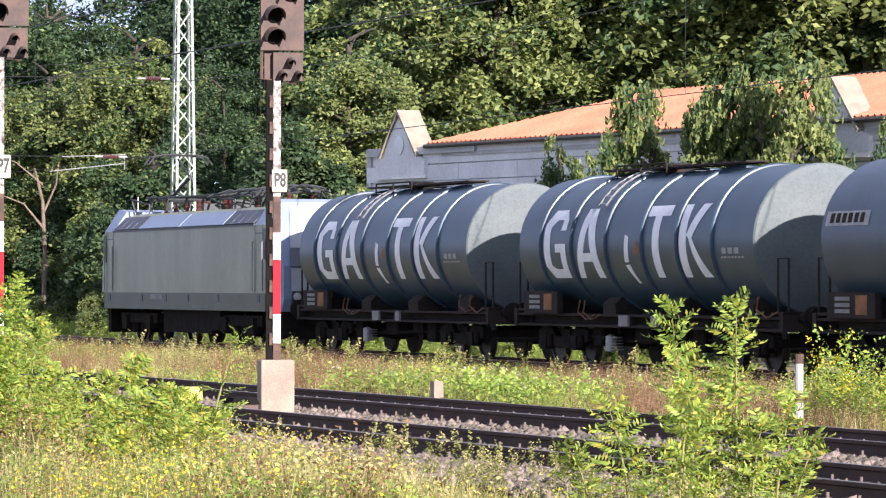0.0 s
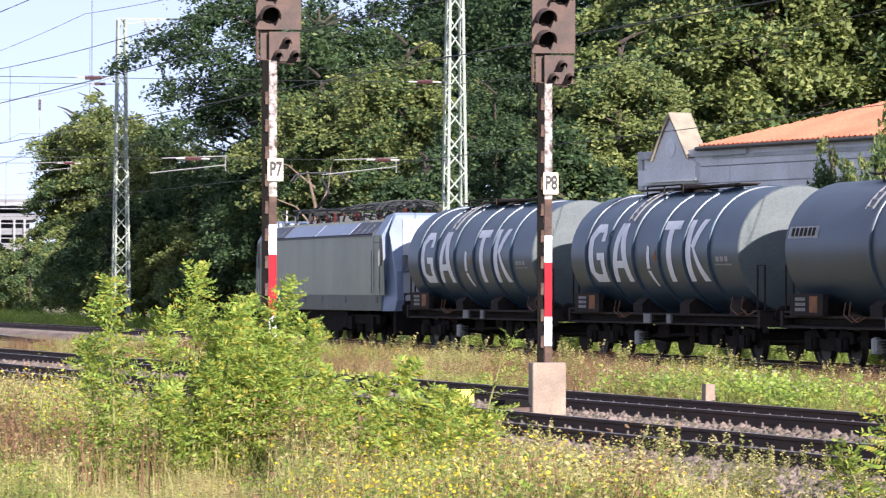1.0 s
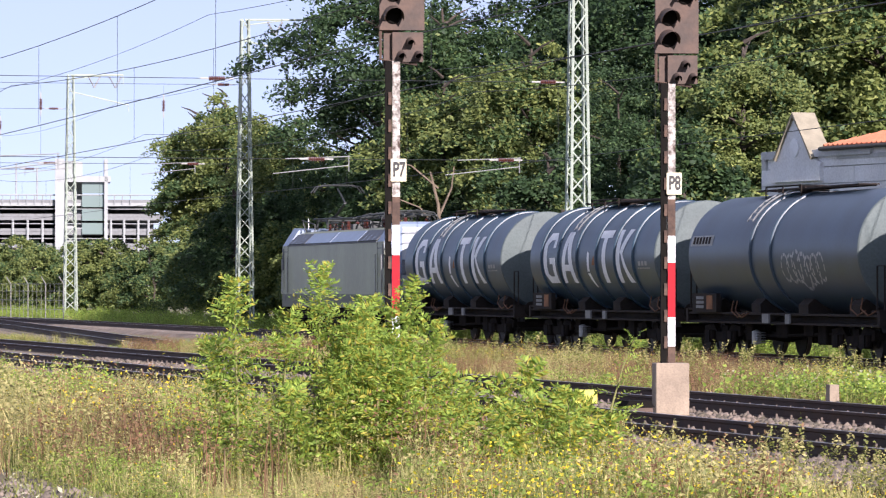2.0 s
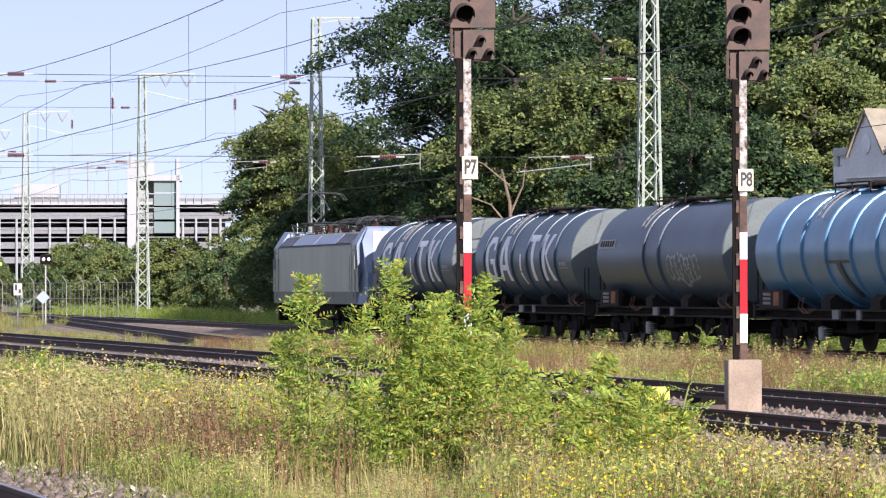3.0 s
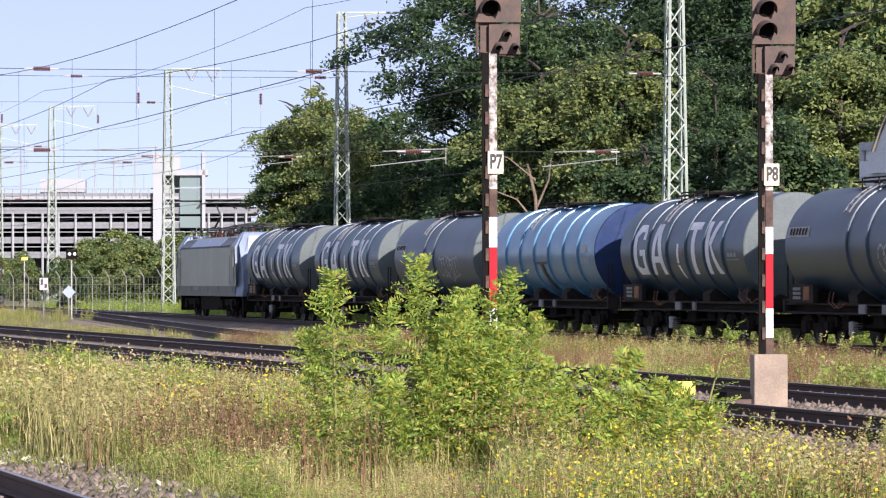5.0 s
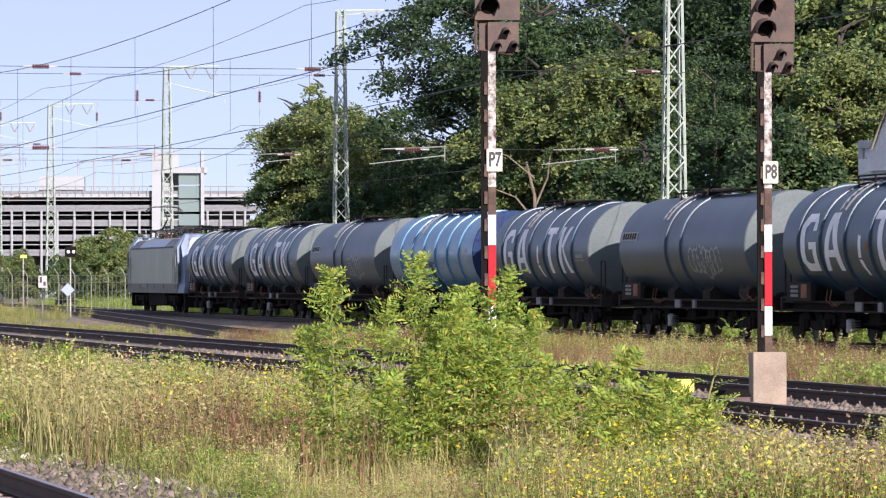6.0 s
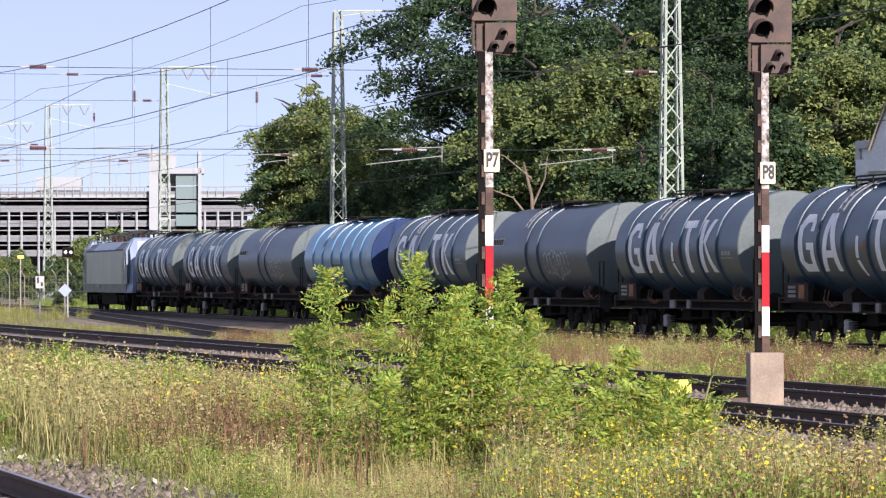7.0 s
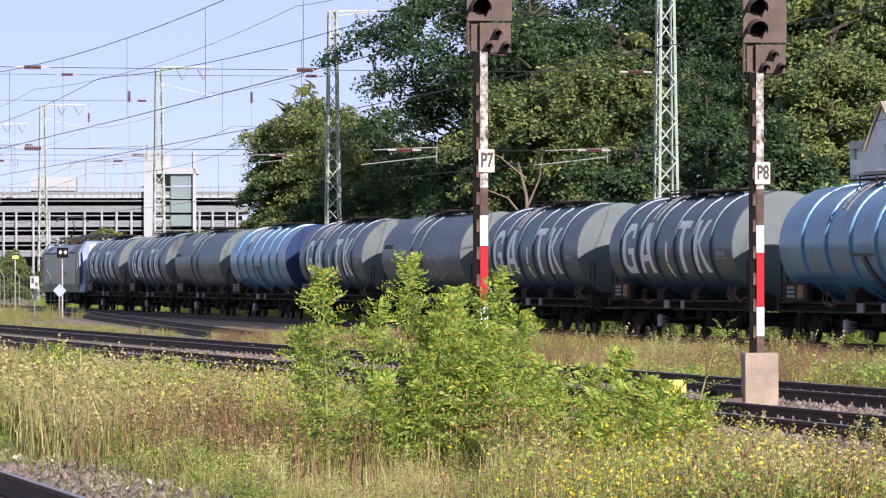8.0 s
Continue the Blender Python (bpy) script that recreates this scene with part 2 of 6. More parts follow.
def leaves(rng, centres, size, flat=0.5, long=1.6):
    """One leaf-shaped quad at each centre, turned at random. size: one number or one each."""
    n = len(centres)
    a = rng.normal(size=(n, 3))
    a[:, 2] *= flat
    a /= np.linalg.norm(a, axis=1)[:, None]
    c = rng.normal(size=(n, 3)) * 0.7 + np.array([0.05, -0.7, 0.8])
    b = np.cross(a, c)
    b /= np.linalg.norm(b, axis=1)[:, None]
    s = (np.ones(n) * size)[:, None]
    v = np.stack([centres - a * s * long / 2, centres + b * s * 0.42, centres + a * s * long / 2, centres - b * s * 0.42], axis=1)
    return v.reshape(-1, 3), np.arange(4 * n).reshape(-1, 4)


# ---- ground and tracks ----
def build_ground():
    rng = np.random.default_rng(3)
    xs = np.concatenate([np.linspace(-2500, -60, 8), np.linspace(-40, 80, 61), np.linspace(110, 2600, 9)])
    ys = np.concatenate([np.linspace(-400, -20, 6), np.linspace(0, 300, 101), np.linspace(340, 4500, 12)])
    X, Y = np.meshgrid(xs, ys)
    Z = -0.34 + 0.05 * np.sin(X * 0.7 + 0.3 * Y) * np.sin(Y * 0.31) + rng.normal(0, 0.015, X.shape)
    Z += np.clip((X - 46) / 30, 0, 1) * 0.6
    v = np.stack([X, Y, Z], -1).reshape(-1, 3)
    w = len(xs)
    i = np.arange(len(ys) - 1)[:, None] * w + np.arange(w - 1)[None]
    f = np.stack([i, i + 1, i + 1 + w, i + w], -1).reshape(-1, 4)
    ob = new("ground", arrays("ground", v, f, [M_SOIL]))
    tagged(ob, "weedy brown earth between the railway tracks", "ground", kind="structure")


def bed(name, x0, x1, y0, y1, slope, label):
    """A ballast bed with sloped shoulders."""
    bm = bmesh.new()
    n = 120
    rows = []
    rng = random.Random(5)
    for i in range(n + 1):
        y = y0 + (y1 - y0) * i / n
        o = slope * (y - y0)
        rows.append([bm.verts.new((x + o + rng.uniform(-0.06, 0.06), y, z + rng.uniform(-0.015, 0.015))) for x, z in ((x0 - 0.7, -0.45), (x0, -0.235), ((x0 + x1) / 2, -0.215), (x1, -0.235), (x1 + 0.7, -0.45))])
    for a, b in zip(rows, rows[1:]):
        for k in range(4):
            bm.faces.new((a[k], a[k + 1], b[k + 1], b[k]))
    tagged(new(name, finish(name, bm, M_BALLAST)), label, "ballast", kind="structure")


RAIL = [(-0.075, -0.172), (0.075, -0.172), (0.075, -0.160), (0.012, -0.140), (0.009, -0.050), (0.036, -0.036), (0.036, -0.004), (0.030, 0.0), (-0.030, 0.0), (-0.036, -0.004), (-0.036, -0.036), (-0.009, -0.050), (-0.012, -0.140), (-0.075, -0.160)]


def build_track(name, x, y0, y1, turn, label, near, shiny=True):
    """Two rails with running surfaces; sleepers and clips over the near stretch as pieces, the rest joined."""
    t = thing(name, label, "railway track", pose(x, y0, 0, 0, 0, -turn), kind="structure")
    length = y1 - y0
    for side in (-0.753, 0.753):
        bm = bmesh.new()
        extrude(bm, [(p[0] + side, p[1]) for p in RAIL], "y", 0, length)
        r = part("rail", bm, M_RAIL, t, "rust-brown steel rail")
        if shiny:
            bm = bmesh.new()
            box(bm, side - 0.006, length / 2, 0.001, 0.046, length, 0.004)
            part("running_surface", bm, M_RAILTOP, r, "polished running surface")
    bm = bmesh.new()
    box(bm, 0, 0, -0.245, 2.6, 0.26, 0.13, taper=0.94)
    sl = finish("sleeper", bm, M_SLEEPER)
    bm = bmesh.new()
    for s in (-0.753, 0.753):
        for o in (-0.13, 0.13):
            box(bm, s + o, 0, -0.155, 0.07, 0.09, 0.03, taper=0.7)
            box(bm, s + o, 0, -0.125, 0.026, 0.026, 0.06)
    cl = finish("rail_clips", bm, M_CLIP)
    v0, f0 = [], []
    for i in range(int(length / 0.6)):
        y = 0.3 + i * 0.6
        if near and near[0] < y + y0 < near[1]:
            share("sleeper", sl, t, pose(0, y, 0))
            share("rail_clips", cl, t, pose(0, y, 0))
        else:
            k = len(v0)
            v0 += [(a, y + b, c) for c in (-0.31, -0.19) for a, b in ((-1.3, -0.13), (1.3, -0.13), (1.3, 0.13), (-1.3, 0.13))]
            f0 += [[k + j for j in q] for q in ((4, 5, 6, 7), (0, 1, 5, 4), (1, 2, 6, 5), (2, 3, 7, 6), (3, 0, 4, 7))]
    if v0:
        ob = new("far_sleepers", arrays("far_sleepers", np.array(v0), np.array(f0), [M_SLEEPER]))
        ob.parent = t
        tagged(ob, kind="stuff")
    return t


TRACK_A, TRACK_B, TRACK_N = 16.1, 20.3, 4.05
SLOPE_DEG = math.degrees(math.atan(SLOPE))
build_ground()
bed("ballast_bed", 13.9, 22.6, 18, 420, 0.0, "grey-brown crushed stone ballast under two tracks")
bed("ballast_bed", line_x(20) - 2.2, line_x(20) + 2.2, 20, 420, SLOPE, "weathered ballast under the train's track")
bed("ballast_bed", 1.4, 6.3, 5, 200, 0.0, "crushed stone ballast beside weeds")
bed("ballast_bed", 23.1, 26.7, 128, 245, 0.098, "brown ballast where the crossover joins the line")
build_track("track", TRACK_A, 22, 420, 0, "rusty main track on crushed stone ballast", (28, 100))
build_track("track", TRACK_B, 22, 420, 0, "rusty main track beside the signal post", (30, 100))
build_track("track", line_x(20), 20, BEND, SLOPE_DEG, "track carrying the freight train", None)
build_track("track", line_x(BEND), BEND, 420, math.degrees(math.atan(SLOPE_FAR)), "far track carrying the freight train", None)
build_track("track", TRACK_N, 6, 200, 0, "track nearest the platform", None)
build_track("track", 24.9, 128, 250, 5.6, "crossover track half hidden in weeds", None)


def build_stones():
    """Loose ballast stones over the near part of the beds, joined."""
    rng = np.random.default_rng(11)
    n = 36000
    y = 30 + 75 * rng.random(n) ** 1.7
    x = 13.3 + rng.random(n) * 9.6
    near = rng.random(n) < 0.05
    x = np.where(near, 4.9 + rng.random(n) * 1.6, x)
    y = np.where(near, 26 + rng.random(n) * 14, y)
    keep = np.ones(n, bool)
    for c in (TRACK_A, TRACK_B, TRACK_N):
        for s in (-0.753, 0.753):
            keep &= np.abs(x - c - s) > 0.12
    x, y = x[keep], y[keep]
    n = len(x)
    base = np.array([(1, 0, 0), (0, 1, 0), (-1, 0, 0), (0, -1, 0), (0, 0, 0.8), (0, 0, -0.8)], float)
    tri = np.array([(0, 1, 4), (1, 2, 4), (2, 3, 4), (3, 0, 4), (1, 0, 5), (2, 1, 5), (3, 2, 5), (0, 3, 5)])
    v = base[None] * (0.035 + 0.05 * rng.random((n, 1, 1))) * (0.7 + 0.6 * rng.random((n, 6, 1)))
    a = rng.random(n) * 6.28
    ca, sa = np.cos(a)[:, None], np.sin(a)[:, None]
    tl = rng.normal(0, 0.5, (n, 1))
    vx, vy, vz = v[..., 0], v[..., 1], v[..., 2]
    vy, vz = vy * np.cos(tl) - vz * np.sin(tl), vy * np.sin(tl) + vz * np.cos(tl)
    v = np.stack([vx * ca - vy * sa + x[:, None], vx * sa + vy * ca + y[:, None], vz - 0.185 + rng.normal(0, 0.012, (n, 1))], -1)
    f = tri[None] + 6 * np.arange(n)[:, None, None]
    ob = new("ballast_stones", arrays("ballast_stones", v.reshape(-1, 3), f.reshape(-1, 3), [M_STONE]))
    tagged(ob, "loose grey and brown crushed stones between the rails", "stones", kind="stuff")


build_stones()


# ---- the train ----
TANK_R, TANK_Z = 1.45, 2.49
SEG = 56


def arc_patch(bm, quad, r=TANK_R + 0.006, nu=3, nv=8):
    """A painted patch on the near side of the tank: quad corners in (metres from the leading end, degrees above the middle)."""
    p00, p10, p11, p01 = quad
    grid = []
    for j in range(nv + 1):
        b = j / nv
        row = []
        for i in range(nu + 1):
            a = i / nu
            s = (p00[0] * (1 - a) + p10[0] * a) * (1 - b) + (p01[0] * (1 - a) + p11[0] * a) * b
            e = (p00[1] * (1 - a) + p10[1] * a) * (1 - b) + (p01[1] * (1 - a) + p11[1] * a) * b
            row.append(bm.verts.new((-r * math.cos(radians(e)), -s, TANK_Z + r * math.sin(radians(e)))))
        grid.append(row)
    for q, s in zip(grid, grid[1:]):
        for i in range(nu):
            bm.faces.new((q[i], q[i + 1], s[i + 1], s[i]))


TOP, LOW = 21, -37


def shapes(kind):
    """Plain white painted shapes, as strokes in (metres across, degrees)."""
    w = 0.30
    if kind == "ring":
        return [[(0.0, 8), (w, 8), (w, -26), (0.0, -26)], [(0.0, 8), (0.30, TOP), (0.55, 12), (w, 6)], [(0.30, TOP), (0.85, TOP), (0.85, 12), (0.45, 12)], [(0.85, TOP), (1.05, 12), (1.05, 3), (0.80, 3)],
                [(0.0, -26), (w, -26), (0.5, -29), (0.28, LOW)], [(0.28, LOW), (0.5, -29), (0.82, -29), (0.85, LOW)], [(0.80, -29), (1.05, -32), (1.05, -8), (0.80, -8)], [(0.55, -8), (0.80, -8), (0.80, -15), (0.55, -15)], [(0.82, -29), (0.85, LOW), (1.05, LOW), (1.05, -31)]]
    if kind == "wedge":
        return [[(0.38, TOP), (0.66, TOP), (0.26, LOW), (0.0, LOW)], [(0.50, TOP), (0.82, TOP), (1.15, LOW), (0.87, LOW)], [(0.25, -16), (0.95, -16), (1.0, -23), (0.2, -23)]]
    if kind == "bar":
        return [[(0.08, -2), (0.26, -4), (0.20, -24), (0.0, -24)], [(0.0, -26), (0.22, -26), (0.42, -42), (0.30, -42)]]
    if kind == "tee":
        return [[(0.0, TOP), (1.0, TOP), (1.0, 12), (0.0, 12)], [(0.34, 12), (0.64, 12), (0.64, LOW), (0.34, LOW)]]
    return [[(0.0, TOP), (0.30, TOP), (0.30, LOW), (0.0, LOW)], [(0.72, TOP), (1.05, TOP), (0.50, -8), (0.30, -4)], [(0.36, -3), (0.56, -7), (1.15, LOW), (0.80, LOW)]]


def bars(bm, s, e, w, h, n, r=TANK_R + 0.006):
    for i in range(n):
        a = s + w * (i + 0.12) / n
        arc_patch(bm, [(a, e), (a + w * 0.7 / n, e), (a + w * 0.7 / n, e - h), (a, e - h)], r, 1, 2)


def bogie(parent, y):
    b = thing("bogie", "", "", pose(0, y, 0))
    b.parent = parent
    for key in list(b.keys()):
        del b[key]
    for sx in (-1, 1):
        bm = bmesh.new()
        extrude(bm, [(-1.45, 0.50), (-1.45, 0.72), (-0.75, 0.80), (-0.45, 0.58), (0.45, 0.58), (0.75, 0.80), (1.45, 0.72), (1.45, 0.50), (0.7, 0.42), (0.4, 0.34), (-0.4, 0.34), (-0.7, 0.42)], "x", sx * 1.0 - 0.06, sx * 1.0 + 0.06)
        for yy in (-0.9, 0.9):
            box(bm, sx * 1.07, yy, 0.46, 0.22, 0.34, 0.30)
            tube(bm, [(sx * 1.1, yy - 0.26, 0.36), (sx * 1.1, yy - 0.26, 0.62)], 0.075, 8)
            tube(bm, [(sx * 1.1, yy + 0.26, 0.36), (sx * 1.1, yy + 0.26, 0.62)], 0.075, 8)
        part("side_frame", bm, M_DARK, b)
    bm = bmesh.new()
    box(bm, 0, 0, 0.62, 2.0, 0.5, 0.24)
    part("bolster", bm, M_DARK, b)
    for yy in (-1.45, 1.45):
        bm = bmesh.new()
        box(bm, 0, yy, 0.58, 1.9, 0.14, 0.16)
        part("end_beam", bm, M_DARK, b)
    for yy in (-0.9, 0.9):
        bm = bmesh.new()
        tube(bm, [(-0.98, yy, 0.46), (0.98, yy, 0.46)], 0.08, 10)
        for sx in (-1, 1):
            lathe(bm, [(sx * 0.68, 0.47), (sx * 0.70, 0.485), (sx * 0.72, 0.46), (sx * 0.82, 0.455), (sx * 0.82, 0.39), (sx * 0.78, 0.36), (sx * 0.78, 0.15), (sx * 0.84, 0.13)], 28, "x", (0, yy, 0.46))
        part("wheelset", bm, M_WHEEL, b, "", True)
    return b


def build_wagon(kind, tank_len, rings, paint, end_tone):
    """A four-axle tank wagon; its origin lies on the rails at the leading end of the tank, -y is towards its tail."""
    label = {"lettered": "dark grey tank wagon with large white painted shapes", "plain": "dark grey tank wagon with a faded name plate", "blue": "blue tank wagon with raised ribs and a dark blue end"}[kind]
    w = thing("tank_wagon", label, "tank wagon", group="wagons of the freight train")
    L = tank_len
    bm = bmesh.new()
    prof = []
    for f in (0.014, 0.2, 0.4, 0.55, 0.7, 0.8, 0.88, 0.94, 0.98, 1.0):
        # dished end with a rounded knuckle
        prof.append((0.36 * (1 - f ** 2.2) if f < 0.93 else 0.36 * (1 - 0.93 ** 2.2) * math.sqrt(max(0, 1 - ((f - 0.93) / 0.07) ** 2)), TANK_R * f))
    prof = prof + [(-L * f, TANK_R) for f in (0.03, 0.5, 0.97)] + [(-L - y, r) for y, r in reversed(prof)]
    lathe(bm, prof, SEG, "y", (0, 0, TANK_Z))
    tank = part("tank", bm, paint, w, "", True)
    # tail end: dark blue on the blue tank, sunlight in the colour on grey ones
    if end_tone is not None:
        tank.data.materials.append(end_tone)
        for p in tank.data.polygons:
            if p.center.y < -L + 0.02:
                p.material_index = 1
    for s in rings:
        bm = bmesh.new()
        lathe(bm, [(-s + 0.06, TANK_R - 0.01), (-s + 0.05, TANK_R + 0.03), (-s + 0.02, TANK_R + 0.055), (-s - 0.02, TANK_R + 0.055), (-s - 0.05, TANK_R + 0.03), (-s - 0.06, TANK_R - 0.01)], SEG, "y", (0, 0, TANK_Z))
        part("rib", bm, paint, w, "", True)
    if kind == "lettered":
        gaps = [(1.50, "ring", 1.2), (3.27, "wedge", 1.25), (6.02, "bar", 1.1), (7.15, "tee", 1.2), (8.95, "fork", 1.2)]
        for s0, k, wide in gaps:
            bm = bmesh.new()
            for q in shapes(k):
                arc_patch(bm, [(s0 + a * wide, e + 9) for a, e in q])
            part("painted_shape", bm, M_WHITE, w, "white painted shape on the tank")
        bm = bmesh.new()
        bars(bm, 11.0, -5, 0.9, 4.5, 3)
        bars(bm, 10.95, -11.5, 1.15, 1.4, 7)
        part("small_lettering", bm, M_DIRTWHITE, w, "small white lettering bars")
        bm = bmesh.new()
        arc_patch(bm, [(6.72, 2), (6.76, 2), (6.95, -8), (6.53, -8)], TANK_R + 0.006, 1, 3)
        part("warning_mark", bm, M_RUSTOR, w, "small orange warning triangle")
    if kind == "plain":
        bm = bmesh.new()
        arc_patch(bm, [(0.15, 19), (1.95, 19), (1.95, 8.5), (0.15, 8.5)])
        plate = part("name_plate", bm, M_DIRTWHITE, w, "faded pale name plate")
        bm = bmesh.new()
        bars(bm, 0.3, 17.5, 1.5, 7, 6, TANK_R + 0.010)
        part("lettering", bm, M_FRAME, plate)
        bm = bmesh.new()
        rr = random.Random(4)
        for i in range(7):
            c, e, rad = 7.6 + 0.42 * i, -13 - rr.uniform(0, 6), rr.uniform(0.36, 0.55)
            for k in range(9):
                t0, t1 = k * 0.66 + i, k * 0.66 + i + 0.5
                f = lambda t, q: (c + q * rad * 0.8 * math.cos(t), e + q * rad * 38 * math.sin(t))
                arc_patch(bm, [f(t0, 1), f(t1, 1), f(t1, 0.8), f(t0, 0.8)], TANK_R + 0.006, 1, 1)
        part("graffiti", bm, M_GRAFW, w, "white scrawled graffiti loops")
    if kind == "blue":
        bm = bmesh.new()
        bars(bm, 11.7, -5, 1.0, 8, 3)
        bars(bm, 11.75, 9, 0.9, 9, 1)
        part("lettering", bm, M_GRAFW, w, "pale lettering bars")
        bm = bmesh.new()
        arc_patch(bm, [(5.6, -10), (7.6, -10), (7.6, -13), (5.6, -13)], TANK_R + 0.03)
        arc_patch(bm, [(6.5, -13), (6.8, -13), (7.3, -50), (6.95, -50)], TANK_R + 0.03)
        part("drain_pipe", bm, M_GRILLE, w, "dark drain pipe")
    # underframe
    bm = bmesh.new()
    for sx in (-1, 1):
        extrude(bm, [(sx * 0.95, 0.80), (sx * 1.25, 0.80), (sx * 1.25, 0.85), (sx * 1.0, 0.87), (sx * 1.0, 1.00), (sx * 1.25, 1.02), (sx * 1.25, 1.07), (sx * 0.95, 1.07)], "y", 0.7, -L - 0.9)
    for y in (0.7, -L - 0.9):
        box(bm, 0, y, 0.98, 2.55, 0.16, 0.36)
    for k in range(9):
        box(bm, 0, 0.3 - k * (L + 0.8) / 8, 0.93, 2.0, 0.14, 0.22)
    part("underframe", bm, M_FRAME, w, "grimy brown steel underframe")
    for y in (-1.2, -L * 0.36, -L * 0.64, -L + 1.0):
        for sx in (-1, 1):
            bm = bmesh.new()
            extrude(bm, [(sx * 0.55, 1.07), (sx * 1.15, 1.07), (sx * 1.16, 1.28), (sx * 1.0, 1.42), (sx * 0.6, 1.18)], "y", y - 0.35, y + 0.35)
            part("saddle", bm, M_FRAME, w)
    for y in (0.75, -L - 0.95):
        d = 1 if y > 0 else -1
        for sx in (-0.88, 0.88):
            bm = bmesh.new()
            lathe(bm, [(0, 0.10), (0.30 * d, 0.10), (0.30 * d, 0.075), (0.52 * d, 0.075), (0.52 * d, 0.225), (0.56 * d, 0.225), (0.59 * d, 0.12)], 20, "y", (sx, y, 1.05))
            part("buffer", bm, M_DARK, w, "", True)
    # end platform, ladder and hand rails
    for y, d in ((0.48, 1), (-L - 0.68, -1)):
        bm = bmesh.new()
        box(bm, 0, y, 1.14, 2.5, 0.6, 0.05)
        part("end_platform", bm, M_FRAME, w)
        bm = bmesh.new()
        for sx in (-1.15,):
            tube(bm, [(sx, y - 0.2 * d, 1.14), (sx, y - 0.2 * d, 2.15), (sx, y + 0.28 * d, 2.15), (sx, y + 0.28 * d, 1.14)], 0.022, 6)
        part("hand_rail", bm, M_FRAME, w)
    # walkway and dome gear on the crown
    bm = bmesh.new()
    y0, y1 = -L * 0.22, -L * 0.78
    for k in range(14):
        y = y0 + (y1 - y0) * k / 13
        box(bm, -0.25, y, TANK_Z + TANK_R + 0.10, 0.5, (y0 - y1) / 16, 0.03)
    for sx in (-0.5, 0.0):
        tube(bm, [(sx, y0, TANK_Z + TANK_R + 0.08), (sx, y1, TANK_Z + TANK_R + 0.08)], 0.022, 6)
    part("walkway", bm, M_FRAME, w, "dark grating walkway on the crown")
    bm = bmesh.new()
    ym = -L * 0.40
    lathe(bm, [(TANK_Z + TANK_R - 0.06, 0.34), (TANK_Z + TANK_R + 0.13, 0.34), (TANK_Z + TANK_R + 0.14, 0.38), (TANK_Z + TANK_R + 0.18, 0.38), (TANK_Z + TANK_R + 0.2, 0.2)], 20, "z", (0.15, ym, 0))
    part("manhole", bm, M_FRAME, w)
    bm = bmesh.new()
    for dy in (-1.1, 0.3, 1.6):
        tube(bm, [(-0.55, ym + dy, TANK_Z + TANK_R - 0.1), (-0.55, ym + dy, TANK_Z + TANK_R + 0.17)], 0.02, 5)
    tube(bm, [(-0.55, ym - 1.1, TANK_Z + TANK_R + 0.17), (-0.55, ym + 1.6, TANK_Z + TANK_R + 0.17)], 0.02, 5)
    part("top_rail", bm, M_FRAME, w)
    # side ladder over the belly
    bm = bmesh.new()
    r = TANK_R + 0.10
    for dy in (-0.2, 0.2):
        tube(bm, [(-r * math.cos(radians(e)), ym + 0.2 + dy + (88 - e) * 0.0035, TANK_Z + r * math.sin(radians(e))) for e in range(30, 95, 8)], 0.022, 6)
    for e in range(32, 92, 7):
        tube(bm, [(-r * math.cos(radians(e)), ym + (88 - e) * 0.0035, TANK_Z + r * math.sin(radians(e))), (-r * math.cos(radians(e)), ym + 0.4 + (88 - e) * 0.0035, TANK_Z + r * math.sin(radians(e)))], 0.015, 5)
    part("side_ladder", bm, M_STEEL, w, "worn steel ladder")
    # boxes and plates along the solebar
    bm = bmesh.new()
    box(bm, -1.32, -1.1, 1.30, 0.12, 2.0, 0.46)
    plate = part("panel_box", bm, M_FRAME, w)
    for k in range(3):
        bm = bmesh.new()
        box(bm, -1.385, -0.75, 1.20 + 0.11 * k, 0.006, 0.62, 0.07)
        part("label_bar", bm, M_PANELGREY, plate)
    bm = bmesh.new()
    box(bm, -1.385, -1.55, 1.31, 0.006, 0.48, 0.34)
    part("orange_plate", bm, M_RUSTOR, plate, "faded orange plate")
    for f, wd in ((0.45, 0.5), (0.58, 0.3)):
        bm = bmesh.new()
        box(bm, -1.28, -L * f, 0.94, 0.05, wd, 0.22)
        part("plate", bm, M_PANELGREY, w, "small pale plate on the solebar")
    for y, z in ((-3.1, 1.0), (-3.4, 1.0), (-L + 0.9, 1.1), (-L + 0.2, 1.1)):
        bm = bmesh.new()
        tube(bm, [(-1.25, y, z + 0.35), (-1.33, y - 0.1, z + 0.1), (-1.3, y - 0.5, z - 0.05), (-1.25, y - 0.9, z + 0.06)], 0.018, 6)
        part("orange_hose", bm, M_HOSE, w, "rust-orange pipe")
    bm = bmesh.new()
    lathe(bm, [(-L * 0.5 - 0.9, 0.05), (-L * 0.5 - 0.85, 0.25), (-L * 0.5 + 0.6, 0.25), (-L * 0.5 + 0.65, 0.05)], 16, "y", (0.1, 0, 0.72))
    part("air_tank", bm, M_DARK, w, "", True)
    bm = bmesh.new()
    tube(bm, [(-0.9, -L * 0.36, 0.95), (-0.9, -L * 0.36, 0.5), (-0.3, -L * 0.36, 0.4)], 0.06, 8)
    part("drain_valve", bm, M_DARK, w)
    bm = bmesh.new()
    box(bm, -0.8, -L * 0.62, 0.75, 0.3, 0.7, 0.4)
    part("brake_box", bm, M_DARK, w)
